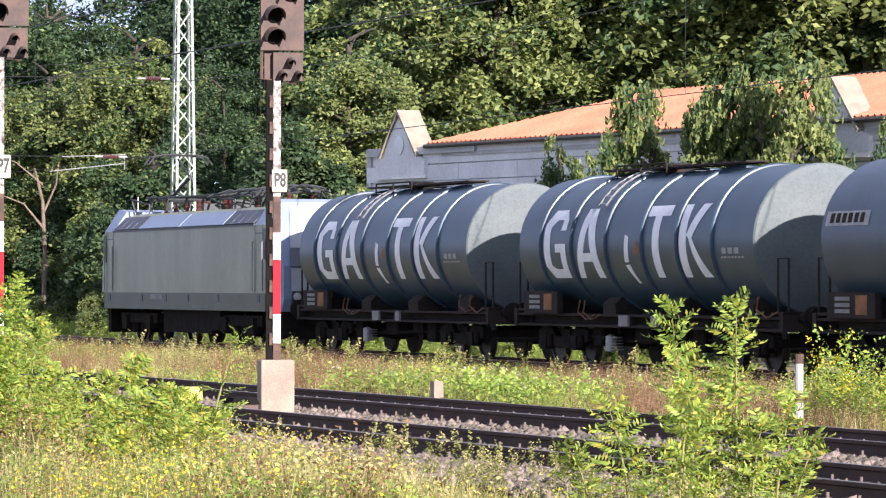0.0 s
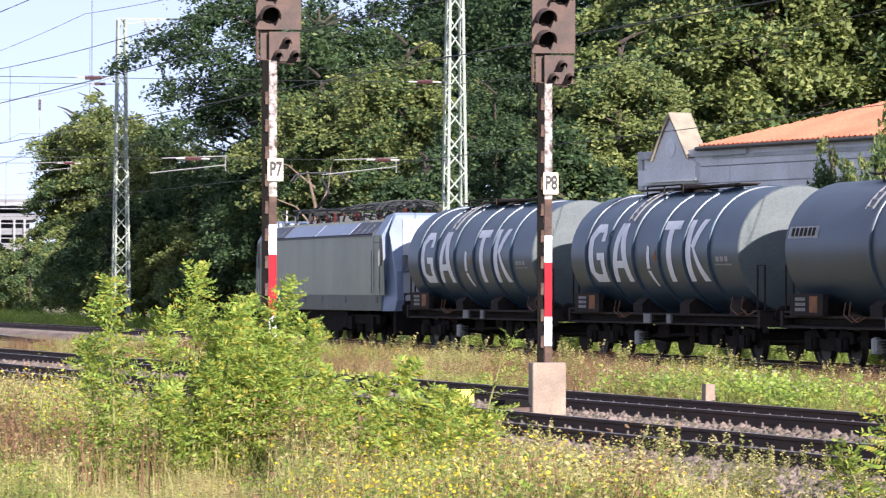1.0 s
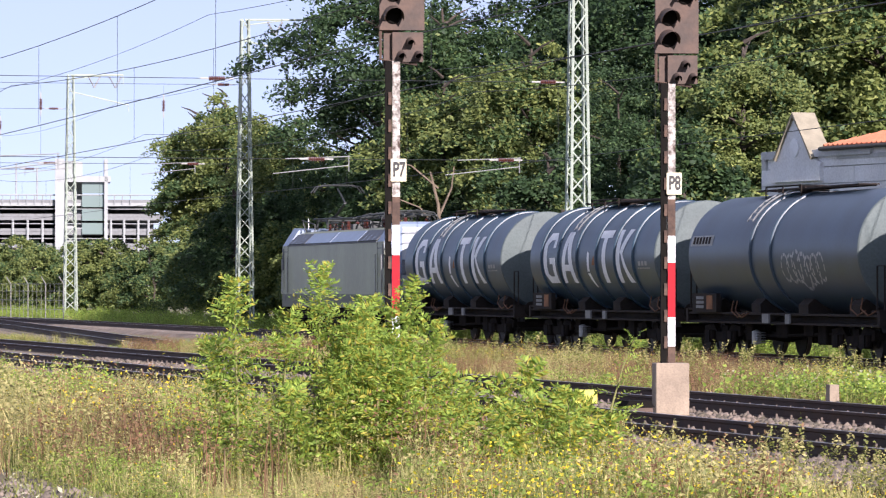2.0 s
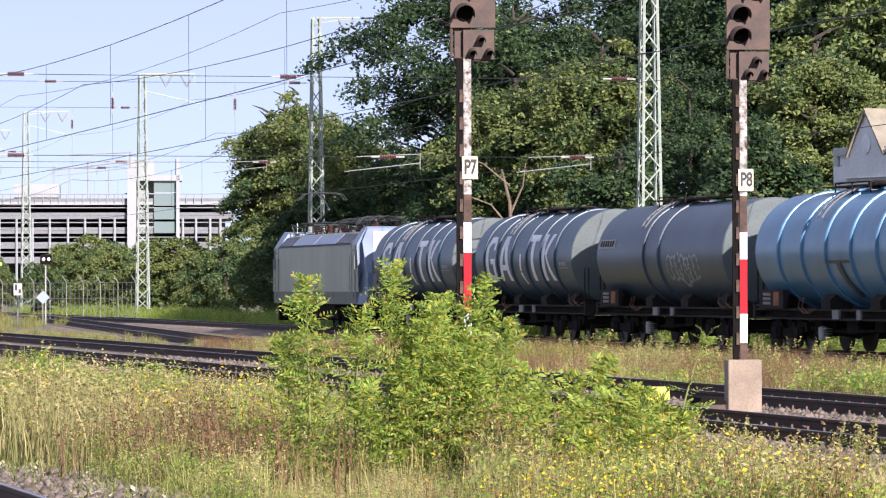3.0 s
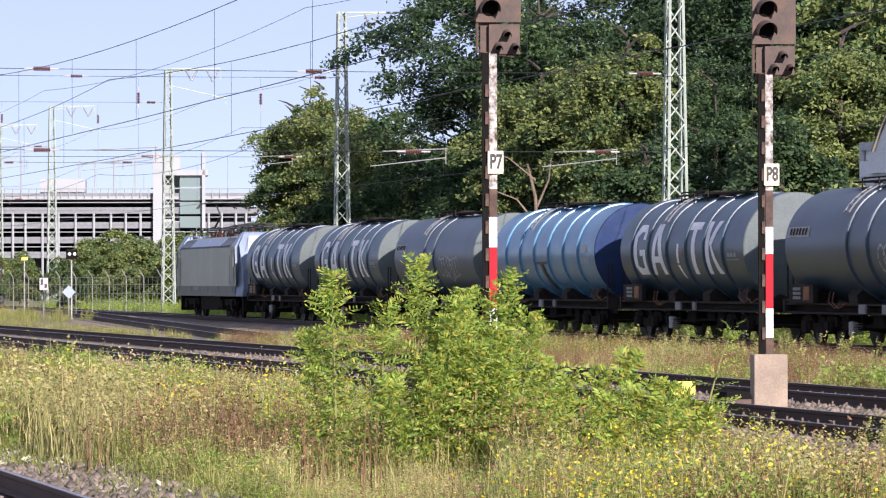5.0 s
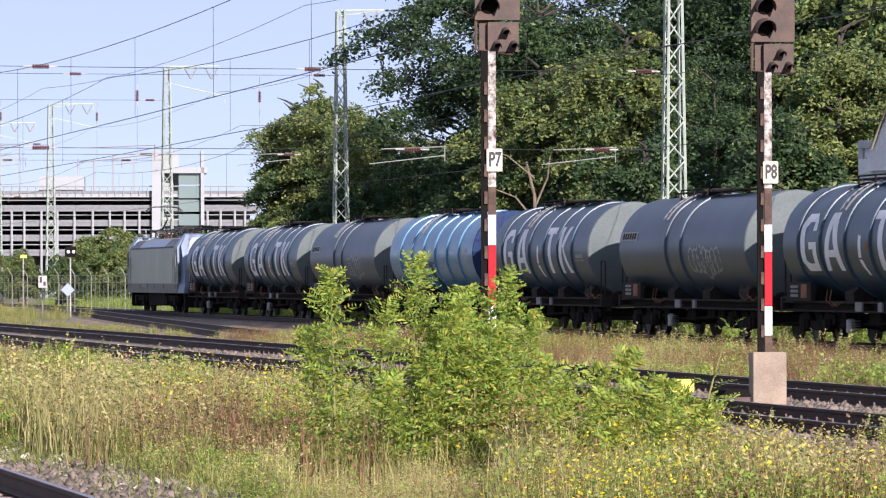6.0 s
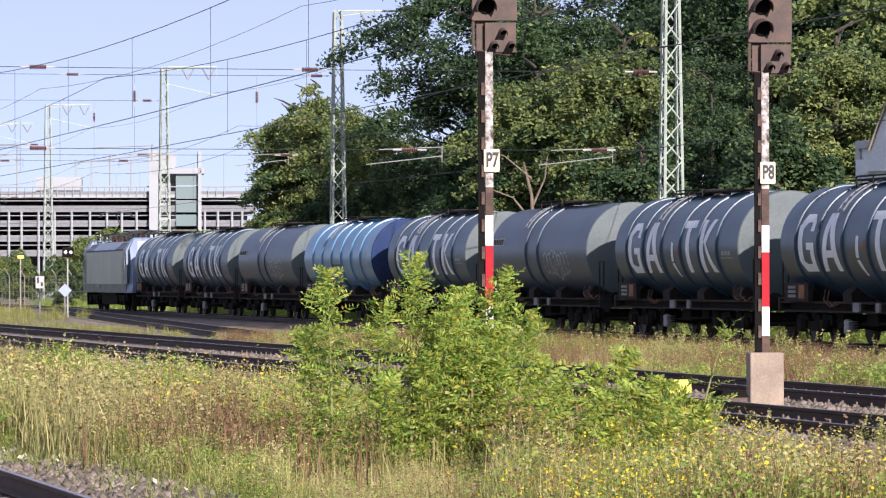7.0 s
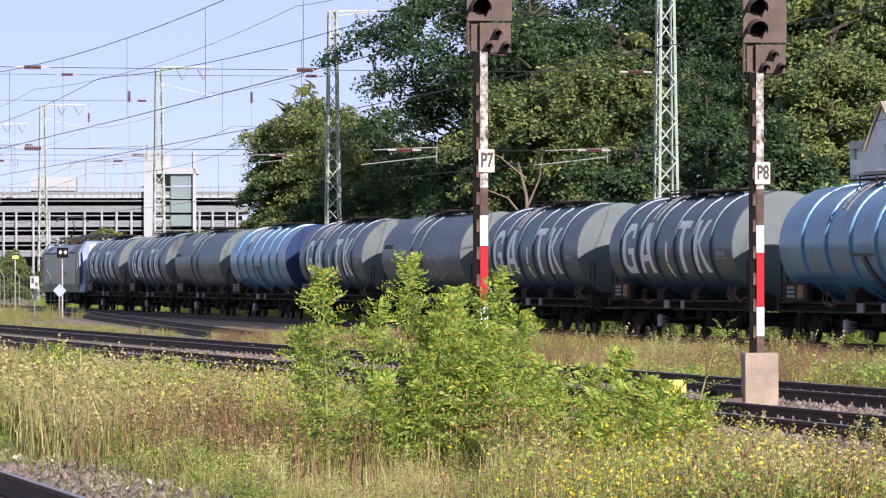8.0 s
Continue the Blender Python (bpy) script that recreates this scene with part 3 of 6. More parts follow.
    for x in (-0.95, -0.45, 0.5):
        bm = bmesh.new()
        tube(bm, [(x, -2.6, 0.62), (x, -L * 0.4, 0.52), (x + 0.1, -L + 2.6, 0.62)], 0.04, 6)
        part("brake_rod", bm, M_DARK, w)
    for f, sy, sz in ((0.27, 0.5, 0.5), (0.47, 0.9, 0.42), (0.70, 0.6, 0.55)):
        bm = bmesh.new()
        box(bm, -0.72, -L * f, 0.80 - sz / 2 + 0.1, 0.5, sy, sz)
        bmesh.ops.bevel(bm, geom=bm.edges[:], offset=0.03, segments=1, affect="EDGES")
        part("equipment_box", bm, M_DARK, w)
    bm = bmesh.new()
    lathe(bm, [(0.30, 0.03), (0.32, 0.11), (0.62, 0.11), (0.66, 0.03)], 14, "z", (-1.15, -4.6, 0))
    for k in range(5):
        lathe(bm, [(0.34 + 0.06 * k, 0.10), (0.355 + 0.06 * k, 0.135), (0.37 + 0.06 * k, 0.10)], 14, "z", (-1.15, -4.95, 0))
    part("spring_hanger", bm, M_STEEL, w, "pale worn metal hanger")
    for y in (-1.6, -L + 1.4):
        bogie(w, y)
    return w


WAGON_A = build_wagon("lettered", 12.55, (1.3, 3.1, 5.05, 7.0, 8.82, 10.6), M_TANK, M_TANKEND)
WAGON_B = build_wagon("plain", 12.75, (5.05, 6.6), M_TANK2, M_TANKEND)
WAGON_C = build_wagon("blue", 13.4, (1.95, 3.85, 5.75, 7.65, 9.55, 11.4), M_BLUE, M_BLUEEND)


def build_loco():
    """An electric locomotive, origin on the rails at its middle, +y ahead."""
    w = thing("locomotive", "grey electric locomotive with pale blue cab corners and raised pantograph", "locomotive")
    H = 9.1
    # body side sections, x outwards and z up
    def ring(y, wid, zt, lean):
        return [(-wid, 0.98), (-wid, 1.45), (-wid, 3.22), (-wid + lean, zt - 0.08), (-wid + lean + 0.25, zt), (wid - lean - 0.25, zt), (wid - lean, zt - 0.08), (wid, 3.22), (wid, 1.45), (wid, 0.98)]
    ys = [-7.3, 7.3]
    bm = bmesh.new()
    rr = [[bm.verts.new((x, y, z)) for x, z in ring(y, 1.47, 3.72, 0.40)] for y in ys]
    for k in range(9):
        bm.faces.new((rr[0][k], rr[0][k + 1], rr[1][k + 1], rr[1][k]))
    bm.faces.new((rr[0][9], rr[0][0], rr[1][0], rr[1][9]))
    part("body", bm, M_LOCO, w, "dirty grey side wall")
    for d in (-1, 1):
        bm = bmesh.new()
        prof = [(8.3, 0.98), (9.0, 0.98), (9.12, 1.3), (9.10, 2.15), (8.95, 2.5), (8.60, 3.3), (8.36, 3.80), (8.2, 3.88)]
        left, right = [], []
        for sgn, store in ((-1, left), (1, right)):
            for y, z in prof:
                wid = 1.47 if y <= 8.31 and z < 3.2 else 1.47 - max(0, y - 8.3) * 0.30
                if z > 3.25:
                    wid -= 0.40 * min(1, (z - 3.22) / 0.6)
                store.append(bm.verts.new((sgn * wid, d * y, z)))
        for k in range(len(prof) - 1):
            bm.faces.new((left[k], left[k + 1], right[k + 1], right[k]))
        back = []
        for store, sgn in ((left, -1), (right, 1)):
            low = bm.verts.new((sgn * 1.47, d * 7.3, 0.98))
            mid = bm.verts.new((sgn * 1.47, d * 7.3, 3.22))
            up = bm.verts.new((sgn * 1.07, d * 7.3, 3.80))
            edge = bm.verts.new((sgn * 1.47, d * 8.3, 3.22))
            bm.faces.new((low, store[0], edge, mid))
            bm.faces.new((mid, edge, store[-1], up))
            bm.faces.new([edge] + store)
            back.append((low, mid, up))
        bm.faces.new((left[-1], back[0][2], back[1][2], right[-1]))
        bm.faces.new((*back[0], *back[1][::-1]))
        cab = part("cab_end", bm, M_LOCOBLUE, w, "pale blue cab corner")
        for sx in (-1, 1):
            bm = bmesh.new()
            extrude(bm, [(d * 7.3, 1.45), (d * 8.62, 1.45), (d * 8.50, 2.4), (d * 8.30, 3.22), (d * 7.3, 3.22)], "x", sx * 1.466, sx * 1.474)
            part("cab_side", bm, M_LOCO, cab, "dirty grey cab side")
        bm = bmesh.new()
        for zz, y0, y1, m in ((0, 0, 0, 0),):
            a = [(-1.02, d * 9.165, 1.02), (1.02, d * 9.165, 1.02), (1.04, d * 9.17, 1.32), (1.04, d * 9.14, 2.1), (-1.04, d * 9.14, 2.1), (-1.04, d * 9.17, 1.32)]
            bm.faces.new([bm.verts.new(p) for p in a])
            # upper quad: the sun's reflection in the windscreen, put in as off-white
            b = [(-1.0, d * 8.935, 2.62), (1.0, d * 8.935, 2.62), (0.88, d * 8.45, 3.7), (-0.88, d * 8.45, 3.7)]
            bm.faces.new([bm.verts.new(p) for p in b])
        part("front_panel", bm, M_LOCOWHITE, cab, "off-white front panel with painted sun glare above the windscreen strip")
        bm = bmesh.new()
        bm.faces.new([bm.verts.new(p) for p in ((-1.06, d * 9.155, 2.14), (1.06, d * 9.155, 2.14), (1.02, d * 8.955, 2.6), (-1.02, d * 8.955, 2.6))])
        part("windscreen", bm, M_WINDOW, cab, "dark windscreen")
        for sx in (-0.72, 0.72):
            bm = bmesh.new()
            box(bm, sx, d * 9.16, 1.36, 0.62, 0.06, 0.30)
            hl = part("headlight", bm, M_GRILLE, cab, "dark lamp cluster with clear lenses")
            for o in (-0.17, 0.12):
                bm = bmesh.new()
                lathe(bm, [(d * 9.17, 0.11), (d * 9.21, 0.10), (d * 9.215, 0.04)], 14, "y", (sx + o, 0, 1.36))
                part("lens", bm, M_LAMP, hl)
        for sx in (-0.88, 0.88):
            bm = bmesh.new()
            lathe(bm, [(d * 8.9, 0.11), (d * 9.3, 0.11), (d * 9.3, 0.24), (d * 9.35, 0.24), (d * 9.38, 0.1)], 18, "y", (sx, 0, 1.05))
            part("buffer", bm, M_DARK, w)
    # lower skirt, grilles, doors
    for sx in (-1, 1):
        bm = bmesh.new()
        box(bm, sx * 1.475, 0, 1.215, 0.02, 16.6, 0.47)
        part("skirt", bm, M_LOCOLOW, w, "dark grey-green lower band")
        for y0, y1 in ((-7.2, -4.4), (-4.3, 0.0), (4.4, 7.2), (0.1, 4.3)):
            bm = bmesh.new()
            m = M_GRILLE if (y0, y1) in ((-7.2, -4.4), (4.4, 7.2)) else M_LOCOBLUE
            x0, x1 = sx * 1.462, sx * 1.09
            vs = [bm.verts.new(p) for p in ((x0 + sx * 0.004, y0, 3.26), (x0 + sx * 0.004, y1, 3.26), (x1 + sx * 0.004, y1, 3.62), (x1 + sx * 0.004, y0, 3.62))]
            bm.faces.new(vs)
            bmesh.ops.extrude_face_region(bm, geom=bm.faces[:])
            for v in vs:
                v.co += Vector((sx * 0.02, 0, 0.015))
            g = part("roof_panel", bm, m, w, "slatted air grille" if m is M_GRILLE else "pale blue roof panel")
            if m is M_GRILLE:
                n = int((y1 - y0) / 0.8)
                for k in range(1, n + 1):
                    y = y0 + (y1 - y0) * k / (n + 1)
                    bm = bmesh.new()
                    tube(bm, [(x0 + sx * 0.02, y, 3.27), (x1 + sx * 0.02, y, 3.62)], 0.014, 4)
                    part("grille_bar", bm, M_LOCOBLUE, g)
        bm = bmesh.new()
        box(bm, sx * 1.485, 0, 3.22, 0.03, 14.6, 0.05)
        part("gutter", bm, M_GRILLE, w)
        for y in (-7.7, 7.7):
            bm = bmesh.new()
            for yy in (y - 0.36, y + 0.36):
                box(bm, sx * 1.474, yy, 2.3, 0.012, 0.03, 1.8)
            box(bm, sx * 1.474, y, 3.0, 0.012, 0.72, 0.03)
            dr = part("cab_door", bm, M_GRILLE, w, "thin dark door seams")
            bm = bmesh.new()
            for yy in (y - 0.46, y + 0.46):
                tube(bm, [(sx * 1.50, yy, 1.5), (sx * 1.53, yy, 1.55), (sx * 1.53, yy, 2.75), (sx * 1.50, yy, 2.8)], 0.02, 6)
            part("grab_rail", bm, M_STEEL, dr)
        for y in (-8.3, 8.3):
            bm = bmesh.new()
            box(bm, sx * 1.475, y * 0.985, 2.72, 0.03, 0.24, 0.80)
            part("side_window", bm, M_GRILLE, w, "dark cab side window")
        bm = bmesh.new()
        for y in (-7.7, -3.9, -0.9, 1.4, 4.0, 7.7):
            box(bm, sx * 1.49, y, 1.30, 0.012, 0.24 if abs(y) > 6 else 0.16, 0.20)
        part("skirt_hatch", bm, M_GRILLE, w)
        bm = bmesh.new()
        for k in range(7):
            box(bm, sx * 1.488, -2.8 + 0.22 * k, 1.08, 0.006, 0.12, 0.07)
        box(bm, sx * 1.488, 2.4, 1.34, 0.006, 1.3, 0.14)
        part("lettering", bm, M_PANELGREY, w, "pale lettering bars")
    # running gear
    for y in (-5.2, 5.2):
        b = bogie(w, y)
        for s in (-1, 1):
            bm = bmesh.new()
            for yy in (-1.3, 1.3):
                lathe(bm, [(s * 0.70, 0.62), (s * 0.84, 0.60), (s * 0.84, 0.50), (s * 0.80, 0.45), (s * 0.80, 0.2)], 28, "x", (0, yy, 0.62))
                box(bm, s * 1.2, yy, 0.60, 0.3, 0.5, 0.4)
            box(bm, s * 1.15, 0, 0.72, 0.2, 4.0, 0.28)
            part("wheel_and_frame", bm, M_DARK, b)
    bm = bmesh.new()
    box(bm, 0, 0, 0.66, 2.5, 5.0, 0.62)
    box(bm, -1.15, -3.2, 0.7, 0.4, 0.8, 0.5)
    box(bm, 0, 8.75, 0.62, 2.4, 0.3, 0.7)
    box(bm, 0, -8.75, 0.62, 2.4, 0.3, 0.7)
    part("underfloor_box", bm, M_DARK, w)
    # roof gear
    rng = random.Random(8)
    bm = bmesh.new()
    for k in range(12):
        y = -6.8 + 13.6 * k / 11
        x = rng.uniform(-0.7, 0.7)
        z = 3.70
        lathe(bm, [(z, 0.05), (z + 0.08, 0.09), (z + 0.12, 0.05), (z + 0.2, 0.09), (z + 0.24, 0.05), (z + 0.32, 0.08), (z + 0.36, 0.02)], 8, "z", (x, y, 0))
    part("insulator", bm, M_INSUL, w, "brown roof insulators")
    bm = bmesh.new()
    for x in (-0.5, 0.1, 0.6):
        tube(bm, [(x, -7.2, 4.12), (x + 0.1, -3, 4.22), (x, 1, 4.15), (x - 0.1, 6.8, 4.2)], 0.035, 6)
    for k in range(12):
        y = rng.uniform(-7, 7)
        tube(bm, [(-0.7, y, 4.1), (0, y + rng.uniform(-0.4, 0.4), 4.3), (0.7, y, 4.1)], 0.025, 5)
    for k in range(16):
        y, x, l = rng.uniform(-6.8, 6.2), rng.uniform(-0.8, 0.6), rng.uniform(0.5, 1.6)
        tube(bm, [(x, y, 3.72), (x, y, 3.98), (x + rng.uniform(-0.3, 0.3), y + l, 4.0 + rng.uniform(-0.1, 0.2)), (x, y + l, 3.72)], 0.028, 5)
    box(bm, 0.2, -0.5, 3.86, 0.7, 1.0, 0.3)
    box(bm, 0.1, 2.6, 3.84, 0.5, 0.7, 0.25)
    part("roof_conduit", bm, M_WIRE, w)
    for y, d, up in ((5.6, 1, True), (-5.6, -1, False)):
        bm = bmesh.new()
        zt = 5.42 if up else 4.28
        for sx in (-0.55, 0.55):
            tube(bm, [(sx, y - 0.9, 4.12), (sx, y + 0.9, 4.12)], 0.035, 6)
            tube(bm, [(sx, y - 0.9, 3.8), (sx, y - 0.9, 4.12)], 0.05, 6)
            tube(bm, [(sx, y + 0.9, 3.8), (sx, y + 0.9, 4.12)], 0.05, 6)
        tube(bm, [(-0.55, y - 0.9, 4.12), (0.55, y - 0.9, 4.12)], 0.035, 6)
        tube(bm, [(-0.55, y + 0.9, 4.12), (0.55, y + 0.9, 4.12)], 0.035, 6)
        if up:
            kn = (0, y - 1.35, 4.75)
            tube(bm, [(0, y + 0.8, 4.15), kn], 0.05, 6)
            tube(bm, [kn, (0, y - 0.1, zt - 0.12)], 0.035, 6)
            yh = y - 0.1
        else:
            kn = (0, y + 1.3, 4.25)
            tube(bm, [(0, y - 0.8, 4.15), kn, (0, y - 0.3, 4.24)], 0.04, 6)
            yh = y - 0.3
        for o in (-0.25, 0.25):
            tube(bm, [(-0.95, yh + o, zt - 0.28), (-0.78, yh + o, zt - 0.06), (-0.5, yh + o, zt), (0.5, yh + o, zt), (0.78, yh + o, zt - 0.06), (0.95, yh + o, zt - 0.28)], 0.028, 6)
        tube(bm, [(-0.5, yh - 0.25, zt - 0.03), (-0.5, yh + 0.25, zt - 0.03)], 0.02, 5)
        tube(bm, [(0.5, yh - 0.25, zt - 0.03), (0.5, yh + 0.25, zt - 0.03)], 0.02, 5)
        part("pantograph", bm, M_WIRE, w, "raised pantograph" if up else "folded pantograph")
    bm = bmesh.new()
    tube(bm, [(-0.6, 7.8, 3.8), (-0.6, 7.8, 4.25)], 0.02, 5)
    part("antenna", bm, M_STEEL, w)
    return w


LOCO = build_loco()
# leading end of each tank at the clip's start, metres along the line
WAGONS = [(99.3, WAGON_A), (83.3, None), (67.7, WAGON_B), (52.0, WAGON_C), (35.5, None), (19.2, WAGON_B), (3.0, None), (-13.4, None), (-30.2, WAGON_C), (-46.5, None)]
TRAIN = [(LOCO, 110.5)]
used = set()
for s0, proto in WAGONS:
    proto = proto or WAGON_A
    if proto.name in used:
        ob = copy_thing(proto, pose(0, 0, 0))
    else:
        used.add(proto.name)
        ob = proto
    TRAIN.append((ob, s0))


def travelled(t):
    """Metres gone after t seconds."""
    return -1.5 + 15.75 * t + 0.06 * t * t + (0.5 * math.sin(t / 8 * math.pi) if t > 0 else 0)


# ---- signals between the tracks ----
def text_mesh(word, size, material, parent, m, name):
    cu = bpy.data.curves.new(name, "FONT")
    cu.body, cu.size, cu.align_x, cu.align_y, cu.extrude, cu.offset = word, size, "CENTER", "CENTER", 0.002, 0.008
    ob = new(name, cu)
    ob.data.materials.append(material)
    ob.parent = parent
    ob.matrix_basis = m
    return ob


def build_signal(word, x, y, ground, turn, base, plate_z, board, head_z):
    """A light signal: I-section post, heads above, plate and red-white board; +y of the thing looks away from the viewer."""
    s = thing("railway_signal", "rusty light signal on a flaking post beside the tracks, plate " + word, "signal", pose(x, y, ground, 0, 0, turn), "light signals")
    if base:
        bm = bmesh.new()
        box(bm, 0.0, 0, 0.34, 0.47, 0.42, 0.74)
        bmesh.ops.bevel(bm, geom=bm.edges[:], offset=0.012, segments=1, affect="EDGES")
        part("base", bm, M_CONCRETE, s, "sand-coloured concrete base")
    # post of two flanges and battens
    # left flange takes black as its colour to show it in shadow
    for ox, za, zb, wd, m, nm in ((-0.105, 0.0, head_z, 0.085, M_SIGBLACK, "flange coloured black for its shade"), (0.0, 0.0, 3.0, 0.105, M_POLERUST, "rust-brown flange"), (0.0, 3.0, head_z, 0.105, M_POLEPAINT, "flange with flaking white paint")):
        bm = bmesh.new()
        box(bm, ox + 0.01, 0.02 if ox < 0 else 0, (za + zb) / 2, wd, 0.07, zb - za)
        part("post_flange", bm, m, s, nm)
    bm = bmesh.new()
    box(bm, 0, 0, 0, 0.045, 0.02, 0.17)
    me = finish("batten", bm, M_POLERUST)
    for k in range(10):
        share("batten", me, s, pose(-0.075, -0.045, 1.0 + 0.37 * k))
    # red and white board
    z0, z1 = board
    h = (z1 - z0)
    for a, b, m, nm in ((0, 0.265, M_ENAMEL, "white field"), (0.265, 0.755, M_RED, "red field"), (0.755, 1.0, M_ENAMEL, "white field")):
        bm = bmesh.new()
        box(bm, 0.005, -0.06, z0 + h * (a + b) / 2, 0.105, 0.012, h * (b - a) - 0.004)
        part("board", bm, m, s, nm)
    bm = bmesh.new()
    box(bm, 0.04, -0.07, plate_z, 0.215, 0.012, 0.31)
    bmesh.ops.bevel(bm, geom=bm.edges[:], offset=0.01, segments=1, affect="EDGES")
    pl = part("plate", bm, M_PLATE, s, "cream plate with black characters")
    text_mesh(word, 0.235, M_BLACK, pl, pose(0.045, -0.079, plate_z, 90, 0, 0) @ Matrix.Diagonal((0.72, 1.15, 1, 1)), "inscription")
    # the heads
    bm = bmesh.new()
    z = head_z
    box(bm, 0.17, 0.05, z + 0.19, 0.42, 0.10, 0.40)
    part("lower_screen", bm, M_SIGNAL, s, "small rust-streaked screen")
    bm = bmesh.new()
    box(bm, 0.09, 0.05, z + 1.04, 0.61, 0.10, 1.24)
    part("upper_screen", bm, M_SIGNAL, s, "large rust-streaked signal screen")
    bm = bmesh.new()
    box(bm, -0.05, 0.13, z + 0.55, 0.2, 0.05, 1.3)
    part("post_head", bm, M_SIGNAL, s)
    bm = bmesh.new()
    tube(bm, [(-0.20, 0.05, z + 1.2), (-0.20, 0.05, z + 0.02), (0.3, 0.04, z - 0.04)], 0.022, 5)
    part("bracket", bm, M_SIGNAL, s)
    def hood(cx, cz, r, ln):
        bm = bmesh.new()
        n = 14
        a0 = [(cx + r * math.cos(math.pi * (k / n * 1.15 - 0.075)), -0.01, cz + r * math.sin(math.pi * (k / n * 1.15 - 0.075))) for k in range(n + 1)]
        va = [bm.verts.new(p) for p in a0]
        vb = [bm.verts.new((p[0], p[1] - ln * (0.55 + 0.45 * (p[2] - cz) / r), p[2] - 0.05)) for p in a0]
        vc = [bm.verts.new((cx + (v.co.x - cx) * 1.07, v.co.y, cz + (v.co.z - cz) * 1.07)) for v in vb]
        vd = [bm.verts.new((cx + (v.co.x - cx) * 1.07, v.co.y, cz + (v.co.z - cz) * 1.07)) for v in va]
        for k in range(n):
            bm.faces.new((va[k], va[k + 1], vb[k + 1], vb[k]))
            bm.faces.new((vb[k], vb[k + 1], vc[k + 1], vc[k]))
            bm.faces.new((vc[k], vc[k + 1], vd[k + 1], vd[k]))
        hd = part("hood", bm, M_SIGNAL, s, "rusty lamp hood")
        bm = bmesh.new()
        lathe(bm, [(-0.012, r * 0.95), (-0.03, r * 0.8), (-0.035, 0.01)], 16, "y", (cx, 0, cz))
        part("lens", bm, M_SIGBLACK, hd, "dark unlit lens")
    for cx, cz in ((-0.03, z + 0.62), (-0.03, z + 0.92), (0.20, z + 1.22)):
        hood(cx, cz, 0.125, 0.42)
    for cx, cz in ((0.08, z + 0.09), (0.20, z + 0.27), (0.31, z + 0.09)):
        hood(cx, cz, 0.05, 0.30)
    return s


build_signal("P8", 18.14, 54.92, -0.11, -10, True, 3.22, (0.94, 2.49), 4.63)
build_signal("P7", 13.93, 54.05, -0.12, -10, False, 3.36, (0.94, 2.62), 4.84)


def build_small_lineside():
    t = thing("point_machine", "dark rusty box on the ballast beside the concrete base", "track box", pose(17.42, 54.3, -0.2))
    bm = bmesh.new()
    box(bm, 0, 0, 0.10, 0.36, 0.5, 0.22)
    part("housing", bm, M_SIGNAL, t)
    bm = bmesh.new()
    box(bm, 0, 0, 0.25, 0.40, 0.54, 0.09, taper=0.8)
    part("lid", bm, M_SIGBLACK, t, "rounded dark lid")
    t = thing("marker_box", "yellow painted box between the tracks", "track box", pose(17.25, 56.1, -0.16, 0, 0, -12))
    bm = bmesh.new()
    box(bm, 0, 0, 0.26, 0.33, 0.22, 0.20)
    bmesh.ops.bevel(bm, geom=bm.edges[:], offset=0.015, segments=1, affect="EDGES")
    part("housing", bm, M_YELLOW, t)
    bm = bmesh.new()
    tube(bm, [(-0.1, 0, -0.05), (-0.1, 0, 0.17)], 0.02, 6)
    tube(bm, [(0.1, 0, -0.05), (0.1, 0, 0.17)], 0.02, 6)
    part("leg", bm, M_STEEL, t)
    t = thing("marker_stone", "short concrete marker stone in the weeds", "marker stone", pose(22.9, 61.2, -0.34))
    bm = bmesh.new()
    box(bm, 0, 0, 0.22, 0.17, 0.2, 0.5, taper=0.9)
    part("stone", bm, M_CONCRETE, t)
    t = thing("marker_post", "thin brown and white banded marker post beside the track", "marker post", pose(18.3, 38.3, -0.14))
    for a, b, m in ((0, 0.42, M_POLERUST), (0.42, 0.58, M_DIRTWHITE), (0.58, 0.68, M_POLERUST), (0.68, 0.98, M_DIRTWHITE), (0.98, 1.08, M_POLERUST)):
        bm = bmesh.new()
        tube(bm, [(0, 0, a), (0, 0, b)], 0.045, 10)
        part("post", bm, m, t)


build_small_lineside()


